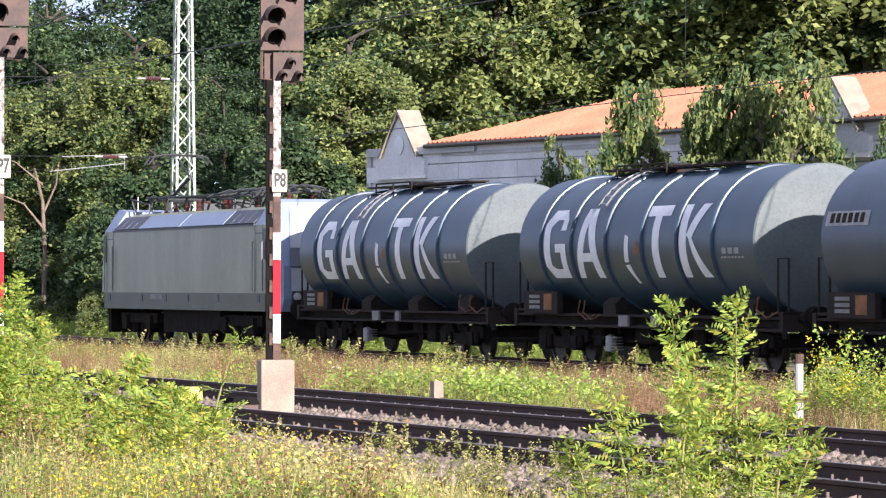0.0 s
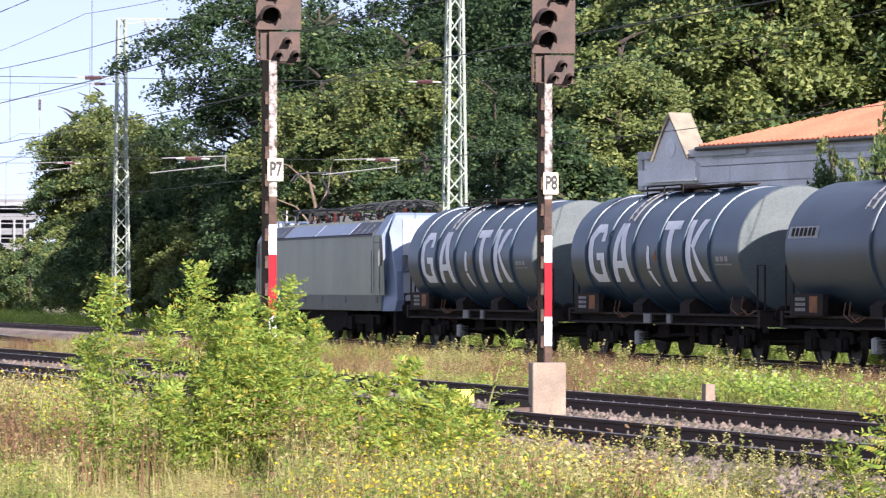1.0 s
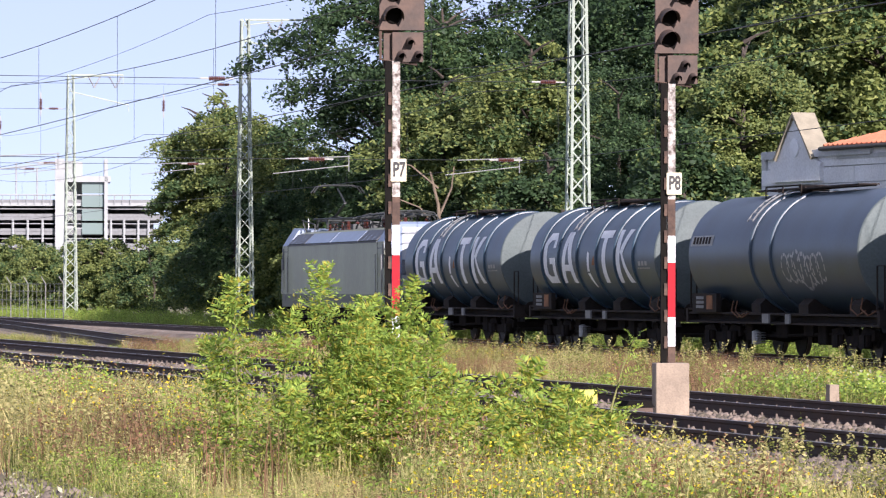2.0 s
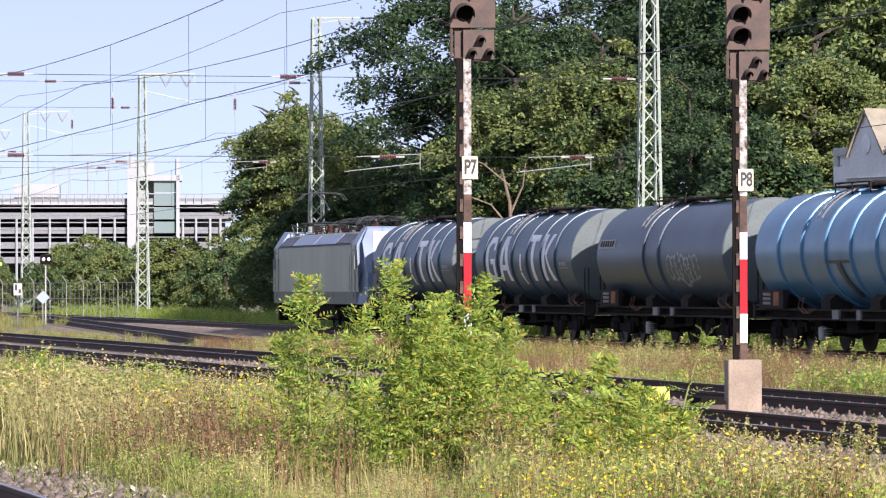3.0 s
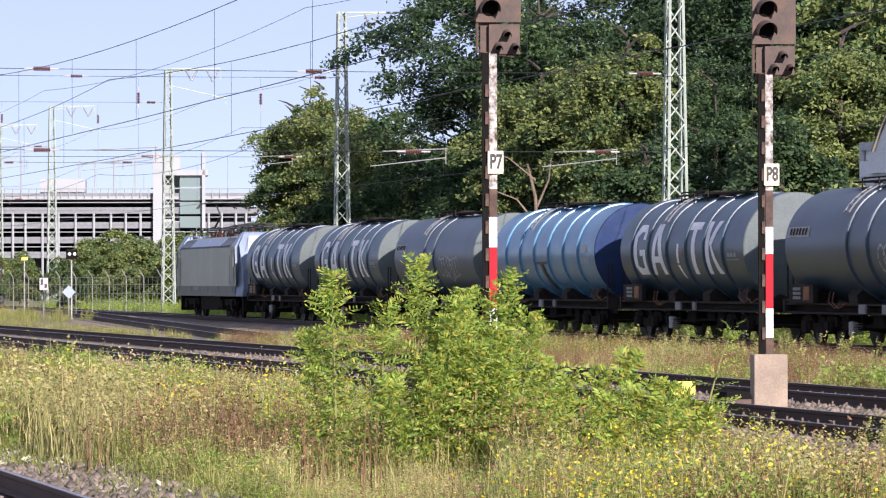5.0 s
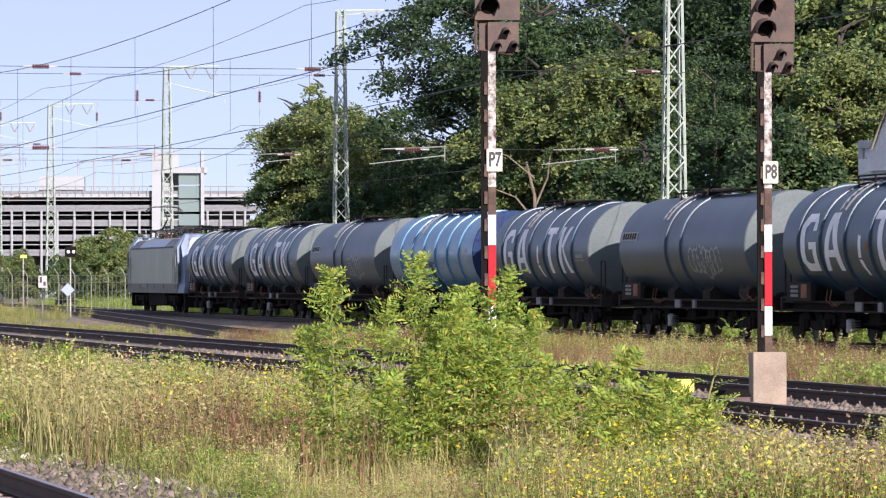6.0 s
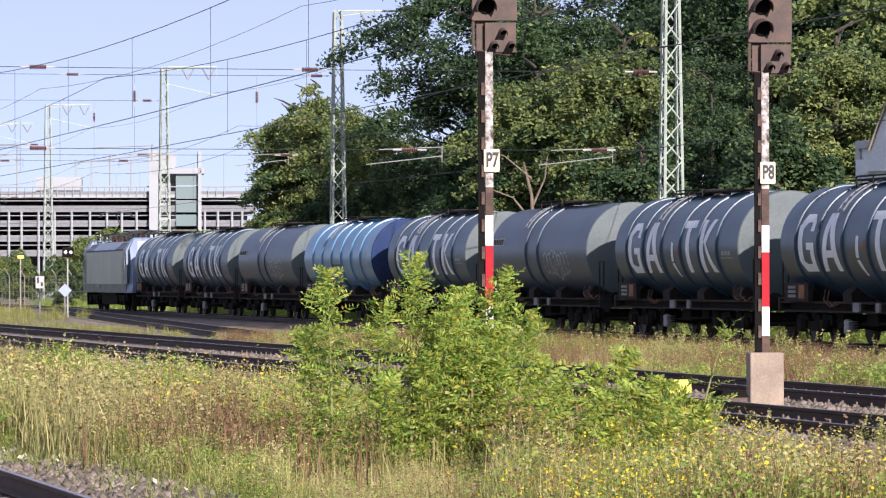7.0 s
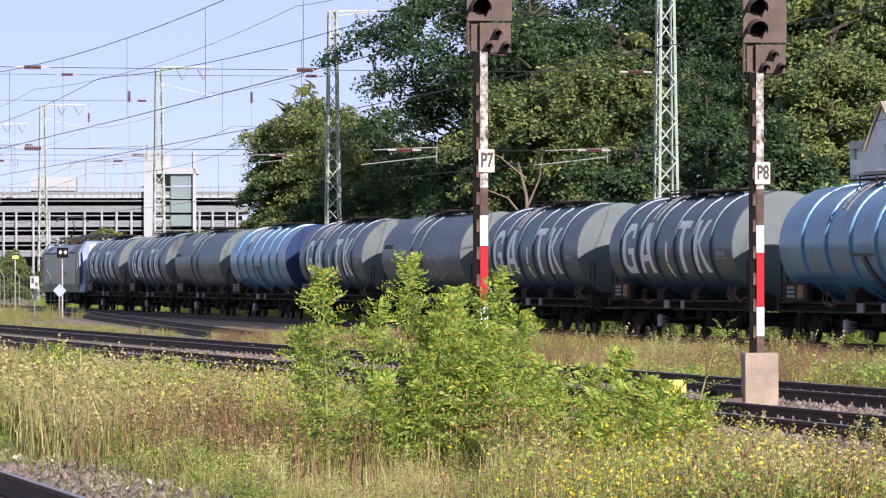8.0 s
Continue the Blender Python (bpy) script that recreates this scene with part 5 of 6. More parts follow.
# ---- car park in the distance ----
def build_car_park():
    a = radians(9.63)
    c = thing("multi_storey_car_park", "white open multi-storey car park with glazed stair tower", "car park", pose(420 * math.sin(a), 420 * math.cos(a), -0.3, 0, 0, -9.63))
    S = 17.4
    X = lambda p: (p - 240) / S
    Z = lambda y: (496 - y) / S + 1.93
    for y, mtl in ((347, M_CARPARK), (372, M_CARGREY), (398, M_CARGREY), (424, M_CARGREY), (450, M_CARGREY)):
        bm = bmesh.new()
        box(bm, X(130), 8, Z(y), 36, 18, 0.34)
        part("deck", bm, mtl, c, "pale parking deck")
        bm = bmesh.new()
        box(bm, X(130), -1.0, Z(y) + 0.32, 36, 0.10, 0.30)
        part("parapet", bm, M_CARGREY, c)
        for o in (0.95,):
            bm = bmesh.new()
            tube(bm, [(X(130) - 18, -1.1, Z(y) + o), (X(130) + 18, -1.1, Z(y) + o)], 0.05, 4)
            part("rail", bm, M_CARPARK, c)
    # added dark sheet: the shade inside the open storeys as a colour
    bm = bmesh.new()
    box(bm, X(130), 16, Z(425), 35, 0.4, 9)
    part("shade_sheet", bm, M_CARSHADE, c, "dark sheet for the shade between the decks")
    bm = bmesh.new()
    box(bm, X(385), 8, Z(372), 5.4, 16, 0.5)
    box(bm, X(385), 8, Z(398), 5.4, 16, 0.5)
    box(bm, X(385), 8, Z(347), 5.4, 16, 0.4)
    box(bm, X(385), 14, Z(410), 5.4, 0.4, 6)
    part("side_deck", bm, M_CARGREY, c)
    cols = [-120, -75, -30, 8, 30, 60, 88, 118, 150, 180, 206, 232, 352, 375, 400, 418]
    bm = bmesh.new()
    tube(bm, [(0, -1.3, 0), (0, -1.3, 8.9)], 0.13, 6)
    me = finish("column", bm, M_CARPARK)
    for p in cols:
        share("column", me, c, pose(X(p), 0, 0))
    for p, y0, y1, wd in ((95, 313, 338, 80),):
        bm = bmesh.new()
        box(bm, X(p), 4, Z((y0 + y1) / 2), wd / S, 8, (y1 - y0) / S)
        part("roof_house", bm, M_CARPARK, c, "white roof house")
    bm = bmesh.new()
    box(bm, X(262), 1, Z(400) + 1, 16 / S, 6, 13.2)
    box(bm, X(305), 1, Z(303), 92 / S, 6, 10 / S)
    box(bm, X(343), 1, Z(400) + 1, 6 / S, 6, 13.2)
    box(bm, X(285), 3, Z(400) + 0.9, 34 / S, 5, 13.0)
    tower = part("stair_tower", bm, M_CARPARK, c, "white stair tower")
    for k in range(4):
        bm = bmesh.new()
        box(bm, X(320), -1.3, Z(318 + 24 * k), 38 / S, 0.1, 20 / S)
        part("pane", bm, M_CARGLASS, tower, "pale green glazing")
    bm = bmesh.new()
    for k in range(40):
        p = -160 + 14 * k
        tube(bm, [(X(p), -1.2, Z(347)), (X(p), -1.2, Z(330))], 0.05, 4)
    tube(bm, [(X(-160), -1.2, Z(331)), (X(400), -1.2, Z(331))], 0.06, 4)
    part("roof_railing", bm, M_CARPARK, c, "light roof railing")
    bm = bmesh.new()
    for p in (124, 152, 185, 222, 258, 20, -40):
        tube(bm, [(X(p), 3, Z(345)), (X(p), 3, Z(272 if p % 2 else 280))], 0.09, 5)
    part("lamp_post", bm, M_CARPARK, c, "slender white lamp posts on the roof")


build_car_park()


def build_far_left():
    b = thing("small_signal", "small black two-lamp signal on a white post", "signal", pose(31.2, 206, -0.3))
    bm = bmesh.new()
    tube(bm, [(0, 0, 0), (0, 0, 3.2)], 0.04, 8)
    part("post", bm, M_DIRTWHITE, b)
    bm = bmesh.new()
    box(bm, 0, -0.1, 3.35, 0.55, 0.2, 0.5)
    part("screen", bm, M_SIGBLACK, b)
    bm = bmesh.new()
    for x in (-0.13, 0.13):
        lathe(bm, [(-0.2, 0.09), (-0.22, 0.08), (-0.23, 0.02)], 10, "y", (x, 0, 3.35))
    part("lens", bm, M_LAMP, b)
    d = thing("diamond_sign", "pale blue diamond sign on a short post", "sign", pose(30.6, 203, -0.3))
    bm = bmesh.new()
    tube(bm, [(0, 0, 0), (0, 0, 1.6)], 0.04, 6)
    part("post", bm, M_STEEL, d)
    bm = bmesh.new()
    box(bm, 0, -0.06, 1.45, 0.48, 0.03, 0.48, Matrix.Rotation(radians(45), 3, "Y"))
    part("board", bm, M_LOCOBLUE, d)
    w = thing("white_sign", "white board with dark bars on a post", "sign", pose(30.65, 212, -0.3))
    bm = bmesh.new()
    tube(bm, [(0, 0, 0), (0, 0, 1.8)], 0.04, 6)
    part("post", bm, M_STEEL, w)
    bm = bmesh.new()
    box(bm, 0, -0.06, 1.85, 0.44, 0.03, 0.62)
    p = part("board", bm, M_DIRTWHITE, w)
    bm = bmesh.new()
    box(bm, -0.1, -0.08, 1.95, 0.12, 0.01, 0.3)
    box(bm, 0.1, -0.08, 1.75, 0.12, 0.01, 0.2)
    part("bars", bm, M_BLACK, p)
    f = thing("fence", "pale mesh fence with leaning posts along the railway", "fence")
    pts = [(30.5 + 0.55 * k, 262 - 2.6 * k) for k in range(16)]
    for k, (x, y) in enumerate(pts):
        bm = bmesh.new()
        tube(bm, [(x, y, -0.3), (x, y, 1.9), (x - 0.25, y, 2.3)], 0.03, 5)
        part("post", bm, M_PANELGREY, f)
    for z in (0.0, 0.5, 1.0, 1.5, 1.9):
        bm = bmesh.new()
        tube(bm, [(x, y, z) for x, y in pts], 0.012, 4)
        part("rail_wire", bm, M_STEEL, f)
    for k in range(60):
        bm = bmesh.new() if k == 0 else bm
        a = k / 60 * 15
        i = int(a)
        x = pts[i][0] + (pts[i + 1][0] - pts[i][0]) * (a - i)
        y = pts[i][1] + (pts[i + 1][1] - pts[i][1]) * (a - i)
        tube(bm, [(x, y, -0.2), (x, y, 1.9)], 0.010, 4)
    ob = part("mesh_wire", bm, M_STEEL, f)
    tagged(ob, kind="stuff")
    g = thing("signal_mast", "thin white post with small yellow head", "signal", pose(36.65, 262, -0.3))
    bm = bmesh.new()
    tube(bm, [(0, 0, 0), (0, 0, 3.4)], 0.04, 6)
    part("post", bm, M_DIRTWHITE, g)
    bm = bmesh.new()
    box(bm, 0, 0, 3.45, 0.4, 0.2, 0.2)
    part("head", bm, M_YELLOW, g)


build_far_left()


# ---- weeds ----
WEED_MATS = [M_WEED, M_STRAW, M_BROWN, M_FLOWER, M_SHRUB, M_FLOWERW, M_SHRUBY]


def blades(rng, n, height, width, spread, lean):
    """Bent grass blades of two quads each."""
    p = rng.normal(0, spread, (n, 2))
    a = rng.random(n) * 6.28
    h = height * rng.uniform(0.5, 1.15, n)
    ln = lean * rng.uniform(0.2, 1.3, n) * h
    w = width * rng.uniform(0.7, 1.3, n)
    dx, dy = np.cos(a), np.sin(a)
    sx, sy = -dy * w / 2, dx * w / 2
    rows = []
    for f, k in ((0, 1.0), (0.55, 0.8), (1.0, 0.15)):
        cx, cy, cz = p[:, 0] + dx * ln * f * f, p[:, 1] + dy * ln * f * f, h * (f - 0.12 * f * f)
        rows.append((np.stack([cx - sx * k, cy - sy * k, cz], -1), np.stack([cx + sx * k, cy + sy * k, cz], -1)))
    v = np.stack([rows[0][0], rows[0][1], rows[1][0], rows[1][1], rows[2][0], rows[2][1]], 1).reshape(-1, 3)
    b = 6 * np.arange(n)[:, None]
    f = np.concatenate([b + np.array([[0, 1, 3, 2]]), b + np.array([[2, 3, 5, 4]])])
    return v, f


def bundle(pieces):
    vs, fs, ms, k = [], [], [], 0
    for (v, f), m in pieces:
        vs.append(v)
        fs.append(f + k)
        ms.append(np.full(len(f), m))
        k += len(v)
    return np.concatenate(vs), np.concatenate(fs), np.concatenate(ms)


def stem_leaves(rng, stems, height, per, size, spread, top_only=False, width=0.05):
    pts = []
    for s in range(stems):
        o = rng.normal(0, spread, 2)
        l = rng.normal(0, 0.18, 2)
        h = height * rng.uniform(0.65, 1.1)
        t = rng.uniform(0.72 if top_only else 0.1, 1.0, per)
        q = np.stack([o[0] + l[0] * t * h, o[1] + l[1] * t * h, t * h], -1)
        q[:, :2] += rng.normal(0, width, (per, 2))
        pts.append(q)
    return leaves(rng, np.concatenate(pts), size * rng.uniform(0.6, 1.3, stems * per), 0.5)


def tuft(kind, seed):
    rng = np.random.default_rng(seed)
    if kind == "grass":
        return bundle([(blades(rng, 22, 0.55, 0.012, 0.10, 0.45), 0), (blades(rng, 12, 0.62, 0.010, 0.10, 0.4), 1)])
    if kind == "straw":
        return bundle([(blades(rng, 24, 0.62, 0.010, 0.11, 0.35), 1), (stem_leaves(rng, 6, 0.68, 10, 0.022, 0.1, True, 0.015), 1), (blades(rng, 8, 0.4, 0.012, 0.1, 0.5), 0)])
    if kind == "leafy":
        return bundle([(stem_leaves(rng, 7, 0.60, 30, 0.027, 0.12, False, 0.05), 4), (blades(rng, 9, 0.62, 0.009, 0.1, 0.25), 0)])
    if kind == "flower":
        return bundle([(stem_leaves(rng, 7, 0.55, 16, 0.022, 0.12, False, 0.035), 0), (blades(rng, 14, 0.66, 0.008, 0.12, 0.2), 0), (blades(rng, 5, 0.7, 0.008, 0.12, 0.2), 1), (stem_leaves(rng, 4, 0.70, 2, 0.019, 0.13, True, 0.06), 3)])
    if kind == "brown":
        return bundle([(blades(rng, 8, 0.7, 0.012, 0.08, 0.2), 2), (stem_leaves(rng, 5, 0.72, 26, 0.021, 0.09, False, 0.025), 2), (blades(rng, 6, 0.5, 0.010, 0.1, 0.4), 1)])
    if kind == "spike":
        return bundle([(stem_leaves(rng, 3, 0.85, 60, 0.028, 0.13, False, 0.022), 0), (stem_leaves(rng, 3, 0.9, 26, 0.026, 0.13, True, 0.02), 1)])
    if kind == "bramble":
        q = rng.normal(size=(70, 3)) * np.array([0.25, 0.25, 0.12]) + np.array([0, 0, 0.25])
        q[:, 2] = np.abs(q[:, 2])
        return bundle([(leaves(rng, q, 0.058 * rng.uniform(0.6, 1.3, 70), 0.5, 1.3), 4), (leaves(rng, q[:4] + np.array([0, 0, 0.05]), 0.03, 0.5), 5)])
    if kind == "golden":
        return bundle([(stem_leaves(rng, 8, 1.15, 40, 0.04, 0.16, False, 0.04), 4), (stem_leaves(rng, 8, 1.25, 7, 0.028, 0.16, True, 0.06), 3)])
    return bundle([(blades(rng, 10, 0.16, 0.012, 0.1, 0.6), 0), (stem_leaves(rng, 4, 0.12, 6, 0.03, 0.1), 5)])


KINDS = ["grass", "straw", "leafy", "flower", "brown", "spike", "bramble", "golden", "sedum"]
TUFTS = {k: [tuft(k, 100 * i + j) for j in range(3)] for i, k in enumerate(KINDS)}


def scatter(name, label, places, seed):
    """Joins tufts into one mesh. places: kind -> n x 4 array of x, y, z, scale."""
    rng = np.random.default_rng(seed)
    vs, fs, ms, k = [], [], [], 0
    for kind, arr in places.items():
        if not len(arr):
            continue
        which = rng.integers(0, 3, len(arr))
        for j in range(3):
            a = arr[which == j]
            v, f, m = TUFTS[kind][j]
            n = len(a)
            if not n:
                continue
            t = rng.random(n) * 6.28
            c, s = np.cos(t)[:, None] * a[:, 3:4], np.sin(t)[:, None] * a[:, 3:4]
            hs = a[:, 3:4] * rng.uniform(0.8, 1.2, (n, 1))
            V = np.stack([v[None, :, 0] * c - v[None, :, 1] * s + a[:, 0:1], v[None, :, 0] * s + v[None, :, 1] * c + a[:, 1:2], v[None, :, 2] * hs + a[:, 2:3]], -1)
            vs.append(V.reshape(-1, 3))
            fs.append((f[None] + len(v) * np.arange(n)[:, None, None]).reshape(-1, 4) + k)
            ms.append(np.tile(m, n))
            k += n * len(v)
    ob = new(name, arrays(name, np.concatenate(vs), np.concatenate(fs), WEED_MATS, np.concatenate(ms)))
    return tagged(ob, label, "weeds", kind="stuff")


def patchy(x, y, f, s):
    return 0.5 + 0.5 * np.sin(x * f + s) * np.sin(y * f * 0.45 + 1.7 * s) * 0.6 + 0.2 * np.sin(x * f * 2.3 - y * f * 0.8 + s)


def meadow():
    rng = np.random.default_rng(50)
    n = 16500
    y = 26 + 95 * rng.random(n) ** 1.6
    x = 6.2 + (13.75 - 6.2) * rng.random(n)
    az = np.degrees(np.arctan2(x, y))
    ok = (az > 6.5) & (az < 29)
    x, y = x[ok], y[ok]
    edge = np.clip((13.9 - x) / 3.2, 0.25, 1.0) * np.clip((x - 5.9) / 0.8, 0.4, 1.0)
    sc = edge * rng.uniform(0.65, 1.15, len(x)) * np.where(y < 45, 0.95, 1.05)
    sc *= 0.70 + 0.65 * patchy(x, y, 0.8, 2.0)
    # trodden thin in front of the young shrub
    sc *= np.where((x / y > 0.205) & (x / y < 0.262) & (y < 38), 0.45, 1.0)
    left = np.clip((y - 55) / 25, 0, 1)
    g = {k: patchy(x, y, f, s) * w for k, f, s, w in (("grass", 0.9, 0.3, 1.05), ("straw", 0.7, 1.9, 1.0), ("leafy", 0.6, 3.1, 0.85), ("flower", 0.8, 4.4, 0.92), ("brown", 0.5, 5.2, 0.62))}
    g["leafy"] = g["leafy"] + 0.35 * left
    M = np.stack([g[k] for k in g]) + rng.normal(0, 0.30, (5, len(x)))
    pick = M.argmax(0)
    P = np.stack([x, y, np.full(len(x), -0.34), sc], -1)
    pl = {k: P[pick == i] for i, k in enumerate(g)}
    # dead brown stalks in one thick patch
    m = 42
    pl["brown"] = np.concatenate([pl["brown"], np.stack([rng.normal(7.5, 0.55, m), rng.normal(38.5, 2.2, m), np.full(m, -0.34), rng.uniform(0.8, 1.35, m)], -1)])
    m = 90
    pl["straw"] = np.concatenate([pl["straw"], np.stack([rng.normal(7.0, 0.5, m), rng.normal(46, 3.0, m), np.full(m, -0.34), rng.uniform(1.2, 1.7, m)], -1)])
    m = 260
    xs, ys = 12.0 + 1.8 * rng.random(m), 28 + 45 * rng.random(m)
    pl["spike"] = np.stack([xs, ys, np.full(m, -0.34), rng.uniform(0.35, 0.8, m)], -1)
    m = 700
    pl["sedum"] = np.stack([5.6 + 0.9 * rng.random(m), 24 + 45 * rng.random(m), np.full(m, -0.26), rng.uniform(0.8, 1.5, m)], -1)
    scatter("meadow_weeds", "sunlit tall weeds, dry grasses and small yellow flowers", pl, 51)


def strip():
    rng = np.random.default_rng(60)
    n = 14500
    y = 34 + 125 * rng.random(n) ** 1.4
    x = 23.0 + rng.random(n) * 9.6
    x = x + np.clip(y - 100, 0, None) * SLOPE * 0.9
    far = y > 128
    cross = 24.9 + (y - 128) * 0.098
    ok = ~(far & (np.abs(x - cross) < 2.2)) & ~(far & ((x > cross) | (x < 23.2) | (rng.random(n) < 0.3))) & ~(x > line_x(100) + SLOPE * (y - 100) - 2.6 + 0.4 * rng.normal(size=n))
    x, y = x[ok], y[ok]
    sc = rng.uniform(0.6, 1.15, len(x)) * np.where(y > 128, 0.5, 0.70)
    g = {k: patchy(x, y, f, s) * w for k, f, s, w in (("straw", 0.5, 0.9, 0.95), ("brown", 0.45, 2.2, 1.38), ("leafy", 0.5, 3.6, 0.76), ("flower", 0.6, 4.1, 0.95), ("bramble", 0.33, 5.5, 0.58))}
    M = np.stack([g[k] for k in g]) + rng.normal(0, 0.2, (5, len(x)))
    pick = M.argmax(0)
    P = np.stack([x, y, np.full(len(x), -0.36), sc], -1)
    pl = {k: P[pick == i] for i, k in enumerate(g)}
    b = 130
    t = rng.random(b)
    pl["bramble"] = np.concatenate([pl["bramble"], np.stack([23.4 + 1.6 * rng.random(b), 58 + 10 * t, np.full(b, -0.36), rng.uniform(0.8, 1.25, b)], -1)])
    b = 26
    pl["golden"] = np.stack([23.9 + 1.0 * rng.random(b), 47.2 + 3.2 * rng.random(b), np.full(b, -0.36), rng.uniform(0.7, 1.0, b)], -1)
    b = 200
    pl["spike"] = np.stack([24 + 6 * rng.random(b), 50 + 60 * rng.random(b), np.full(b, -0.36), rng.uniform(0.6, 1.05, b)], -1)
    scatter("strip_weeds", "reddish and straw-coloured weeds between the tracks", pl, 61)
    n = 2600
    y = 90 + 200 * rng.random(n)
    x = np.array([line_x(v) for v in y]) + 2.9 + 4.5 * rng.random(n)
    pl = {"leafy": np.stack([x, y, np.full(n, -0.36), rng.uniform(0.8, 1.6, n)], -1)}
    n = 500
    y = 130 + 110 * rng.random(n)
    x = 23.2 + 0.7 * rng.random(n)
    pl["grass"] = np.stack([x, y, np.full(n, -0.3), rng.uniform(0.4, 0.8, n)], -1)
    n = 700
    y = 196 + 70 * rng.random(n)
    x = 24.0 + 7.0 * rng.random(n)
    pl["flower"] = np.stack([x, y, np.full(n, -0.33), rng.uniform(0.6, 1.3, n)], -1)
    scatter("verge_weeds", "green undergrowth along the far side of the line", pl, 62)


meadow()
strip()


# ---- young shrubs with feathered leaves ----
def frond(rng, base, way, length, pairs, leaf, droop=0.35):
    """A feathered leaf: a curved midrib with paired leaflets. Returns leaf quads and rib points."""
    way = np.array(way) / np.linalg.norm(way)
    side = np.cross(way, [0, 0, 1.0])
    side /= np.linalg.norm(side) + 1e-6
    up = np.cross(side, way)
    roll = rng.normal(0, 0.75)
    side, up = side * math.cos(roll) + up * math.sin(roll), up * math.cos(roll) - side * math.sin(roll)
    vs, rib = [], []
    for k in range(pairs + 1):
        f = k / pairs
        c = base + way * length * f + np.array([0, 0, -droop * length * f * f])
        rib.append(c)
        if k == 0:
            continue
        s = leaf * (0.65 + 0.5 * math.sin(math.pi * min(1, f * 0.9 + 0.1)))
        for d in ((-1, 1) if k < pairs else (0,)):
            o = (side * d * 0.9 + way * (0.5 if d else 1.0) + up * rng.normal(-0.1, 0.3))
            o = o / np.linalg.norm(o)
            w = np.cross(o, up + rng.normal(0, 0.45, 3))
            w /= np.linalg.norm(w) + 1e-6
            vs += [c, c + o * s * 0.5 + w * s * 0.16, c + o * s, c + o * s * 0.5 - w * s * 0.16]
    return vs, rib


def build_shrub(label, x, y, stems, seed, yellow=0.2, leaf=0.085, dens=1.0):
    """stems: (dx, dy, height, lean x)."""
    rng = np.random.default_rng(seed)
    t = thing("shrub", label, "shrub", pose(x, y, -0.36))
    for dx, dy, h, lean in stems:
        bm = bmesh.new()
        pts = [(dx + lean * f * f, dy, h * f) for f in (0, 0.25, 0.5, 0.75, 0.97)]
        tube(bm, pts, 0.014 + 0.004 * h, 5, 0.004)
        st = part("stem", bm, M_STEM, t)
        vs = []
        n = int((10 + 17 * h) * dens)
        for k in range(n):
            f = 0.12 + 0.88 * (k + rng.random()) / n
            p = np.array([dx + lean * f * f, dy, h * f])
            a = k * 2.4 + rng.normal(0, 0.4)
            up = 0.55 + 0.8 * f ** 2 + rng.normal(0, 0.2)
            ln = (0.54 - 0.26 * f) * rng.uniform(0.7, 1.2) * min(1.0, 0.6 + 0.25 * h)
            v, rib = frond(rng, p, (math.cos(a), math.sin(a), up), ln, int(rng.integers(8, 12)), leaf * 0.82)
            vs += v
        v = np.array(vs)
        nf = len(v) // 4
        ob = new("leaves", arrays("leaves", v, np.arange(4 * nf).reshape(-1, 4), [M_SHRUB, M_SHRUBY], (rng.random(nf) < yellow).astype(int)))
        ob.parent = st
        tagged(ob, kind="stuff")
    return t


build_shrub("bright green young shrub with feathered leaves and several stems", 9.25, 38.6, [(-0.85, 0.0, 2.0, -0.05), (-0.95, 0.3, 1.45, -0.1), (-0.40, 0.1, 1.7, 0.06), (-0.02, 0.2, 2.15, 0.03), (0.10, -0.3, 1.6, 0.15), (0.30, 0.0, 1.75, 0.05), (0.42, 0.3, 1.85, 0.1), (0.55, -0.2, 1.5, 0.1), (0.78, 0.1, 2.0, 0.12), (0.92, -0.1, 1.6, 0.15), (0.05, -0.4, 1.2, -0.1), (-0.3, -0.3, 1.0, -0.1), (0.6, -0.5, 1.15, 0.1), (0.4, -0.5, 1.35, 0.0), (0.75, 0.4, 1.75, 0.05), (0.2, 0.35, 1.55, 0.0)], 5, 0.22, 0.080, 2.4)
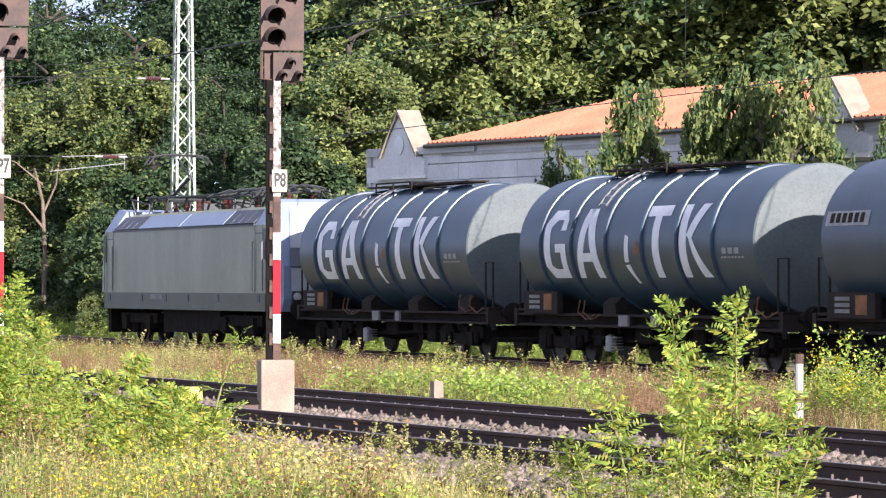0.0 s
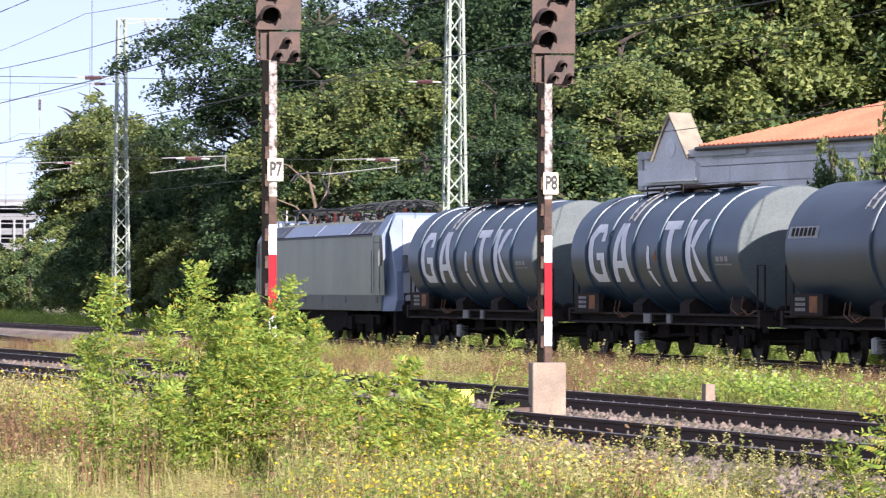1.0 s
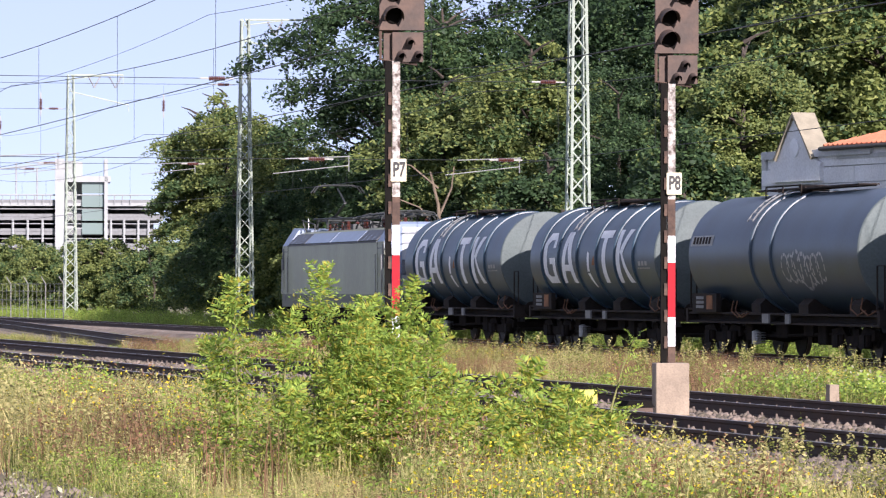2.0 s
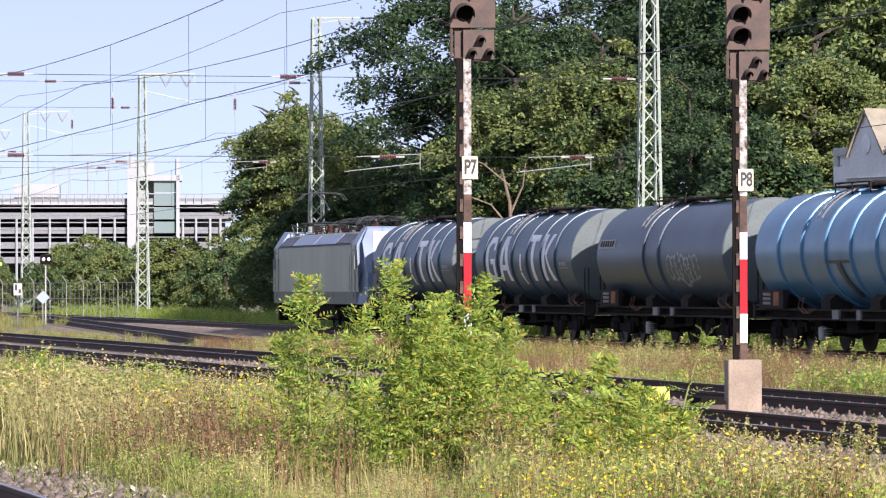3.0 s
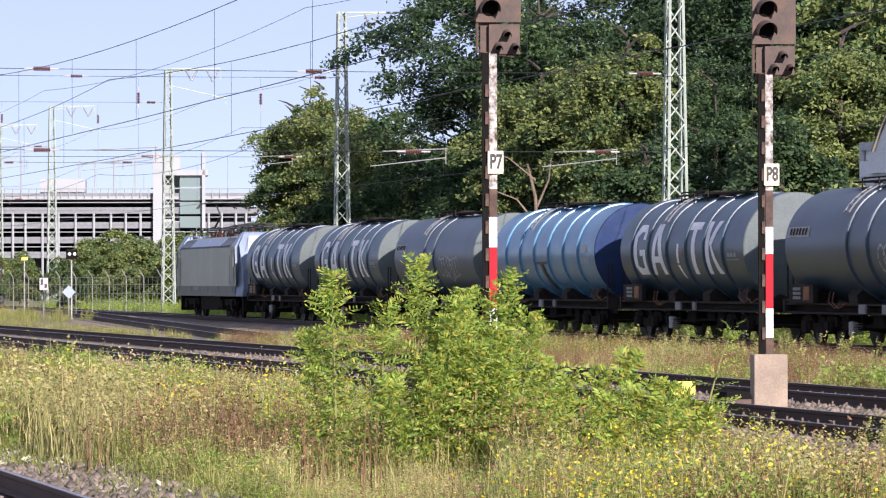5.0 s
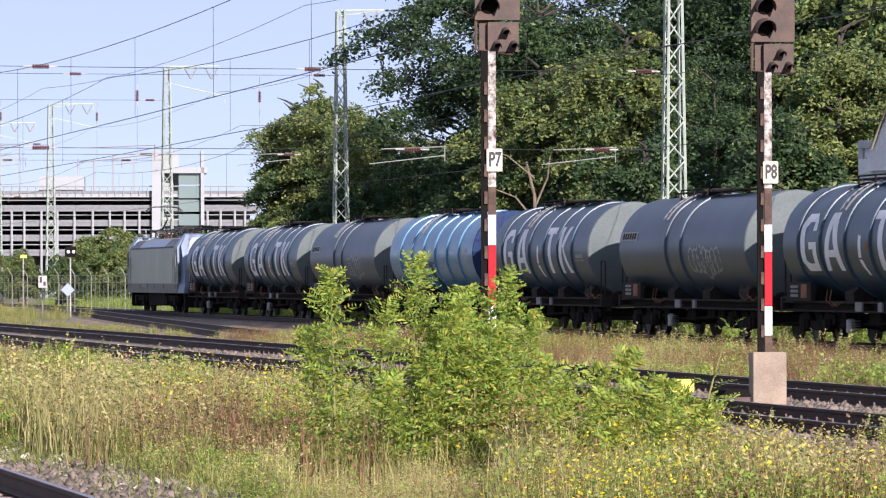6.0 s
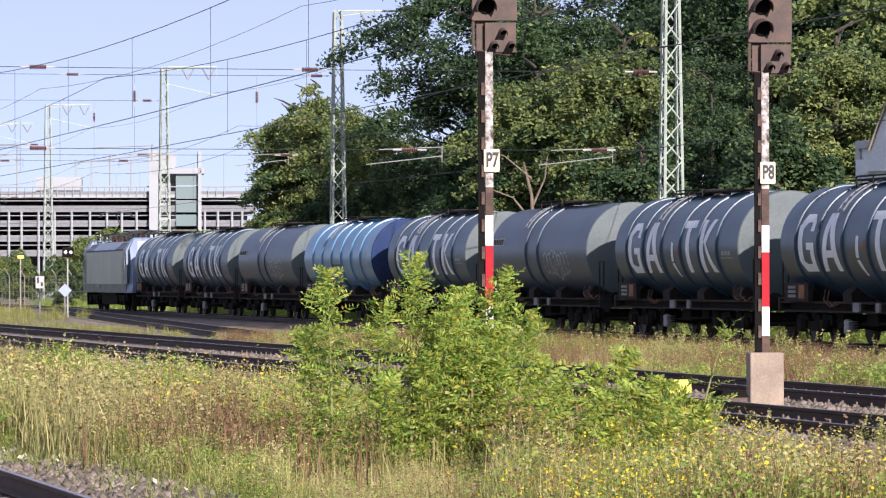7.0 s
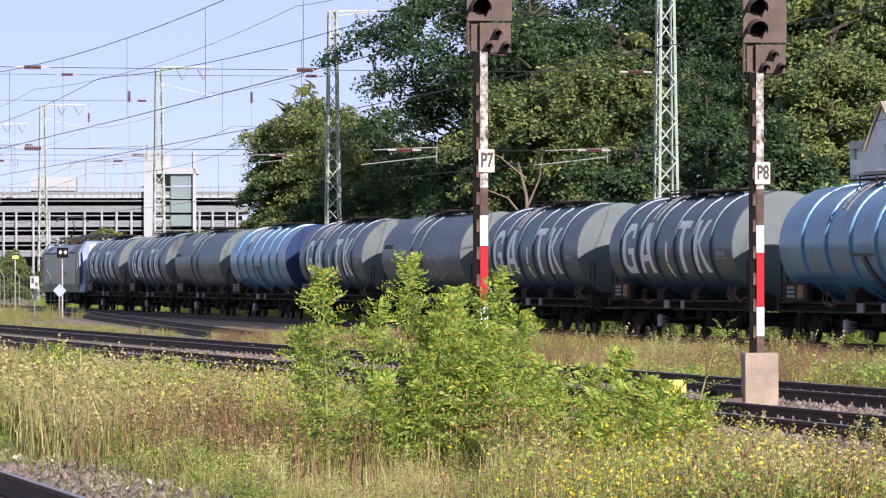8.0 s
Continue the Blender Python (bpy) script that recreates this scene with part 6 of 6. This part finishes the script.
build_shrub("low yellow-green shrub among the weeds", 11.2, 39.5, [(-0.6, 0, 0.95, -0.1), (-0.3, 0.2, 1.15, -0.1), (0.0, 0, 1.05, 0.05), (0.3, 0.1, 1.2, 0.12), (0.6, 0.0, 0.95, 0.1), (0.9, 0.1, 0.85, 0.1), (1.1, 0, 0.7, 0.1)], 6, 0.3, 0.105, 1.5)
build_shrub("spreading yellow-green shrub in the near weeds", 10.2, 35.6, [(-0.5 + 0.17 * i, 0.35 * math.sin(i * 1.9), 0.85 + 0.22 * math.sin(i * 1.4), 0.12 * math.sin(i)) for i in range(9)], 16, 0.35, 0.085, 1.6)
build_shrub("tall arching shoot with drooping tip beside the track", 13.0, 41.6, [(0, 0, 1.5, 0.35), (0.05, 0.1, 0.7, 0.3)], 7, 0.15, 0.06, 0.8)
build_shrub("climbing green shoots with large leaves beside the marker post", 13.3, 28.9, [(-0.45, 0.0, 1.80, -0.12), (0.02, 0.1, 1.85, 0.0), (-0.9, 0, 1.1, -0.2), (-0.6, -0.2, 1.2, 0.1), (-0.3, 0.2, 1.05, 0.0), (0.0, -0.2, 0.95, 0.1), (0.3, 0, 1.1, 0.15), (0.5, 0.1, 0.8, 0.2), (-1.2, 0, 0.75, -0.2), (-0.1, 0.3, 1.25, 0.1)], 8, 0.25, 0.085, 1.3)
build_shrub("thin arching bramble shoot above the weeds", 5.9, 44.5, [(0, 0, 1.35, -0.5), (0.1, 0.1, 0.8, -0.2)], 9, 0.1, 0.06, 0.7)
build_shrub("leafy green thicket of bramble in the meadow", 9.4, 62.0, [(-2.2 + 0.35 * i, 0.8 * math.sin(i * 2.1), 0.75 + 0.2 * math.sin(i * 1.3), 0.1 * math.sin(i)) for i in range(9)], 10, 0.15, 0.09, 1.0)


def motions():
    for ob, s0 in TRAIN:
        rows = []
        for k in range(17):
            t = 0.5 * k
            y = s0 + travelled(t)
            lean = math.degrees(math.atan((line_x(y) - line_x(y - 12)) / 12))
            rows.append((t, pose(line_x(y), y, 0, 0, 0, -lean)))
        walk(ob, rows)


motions()
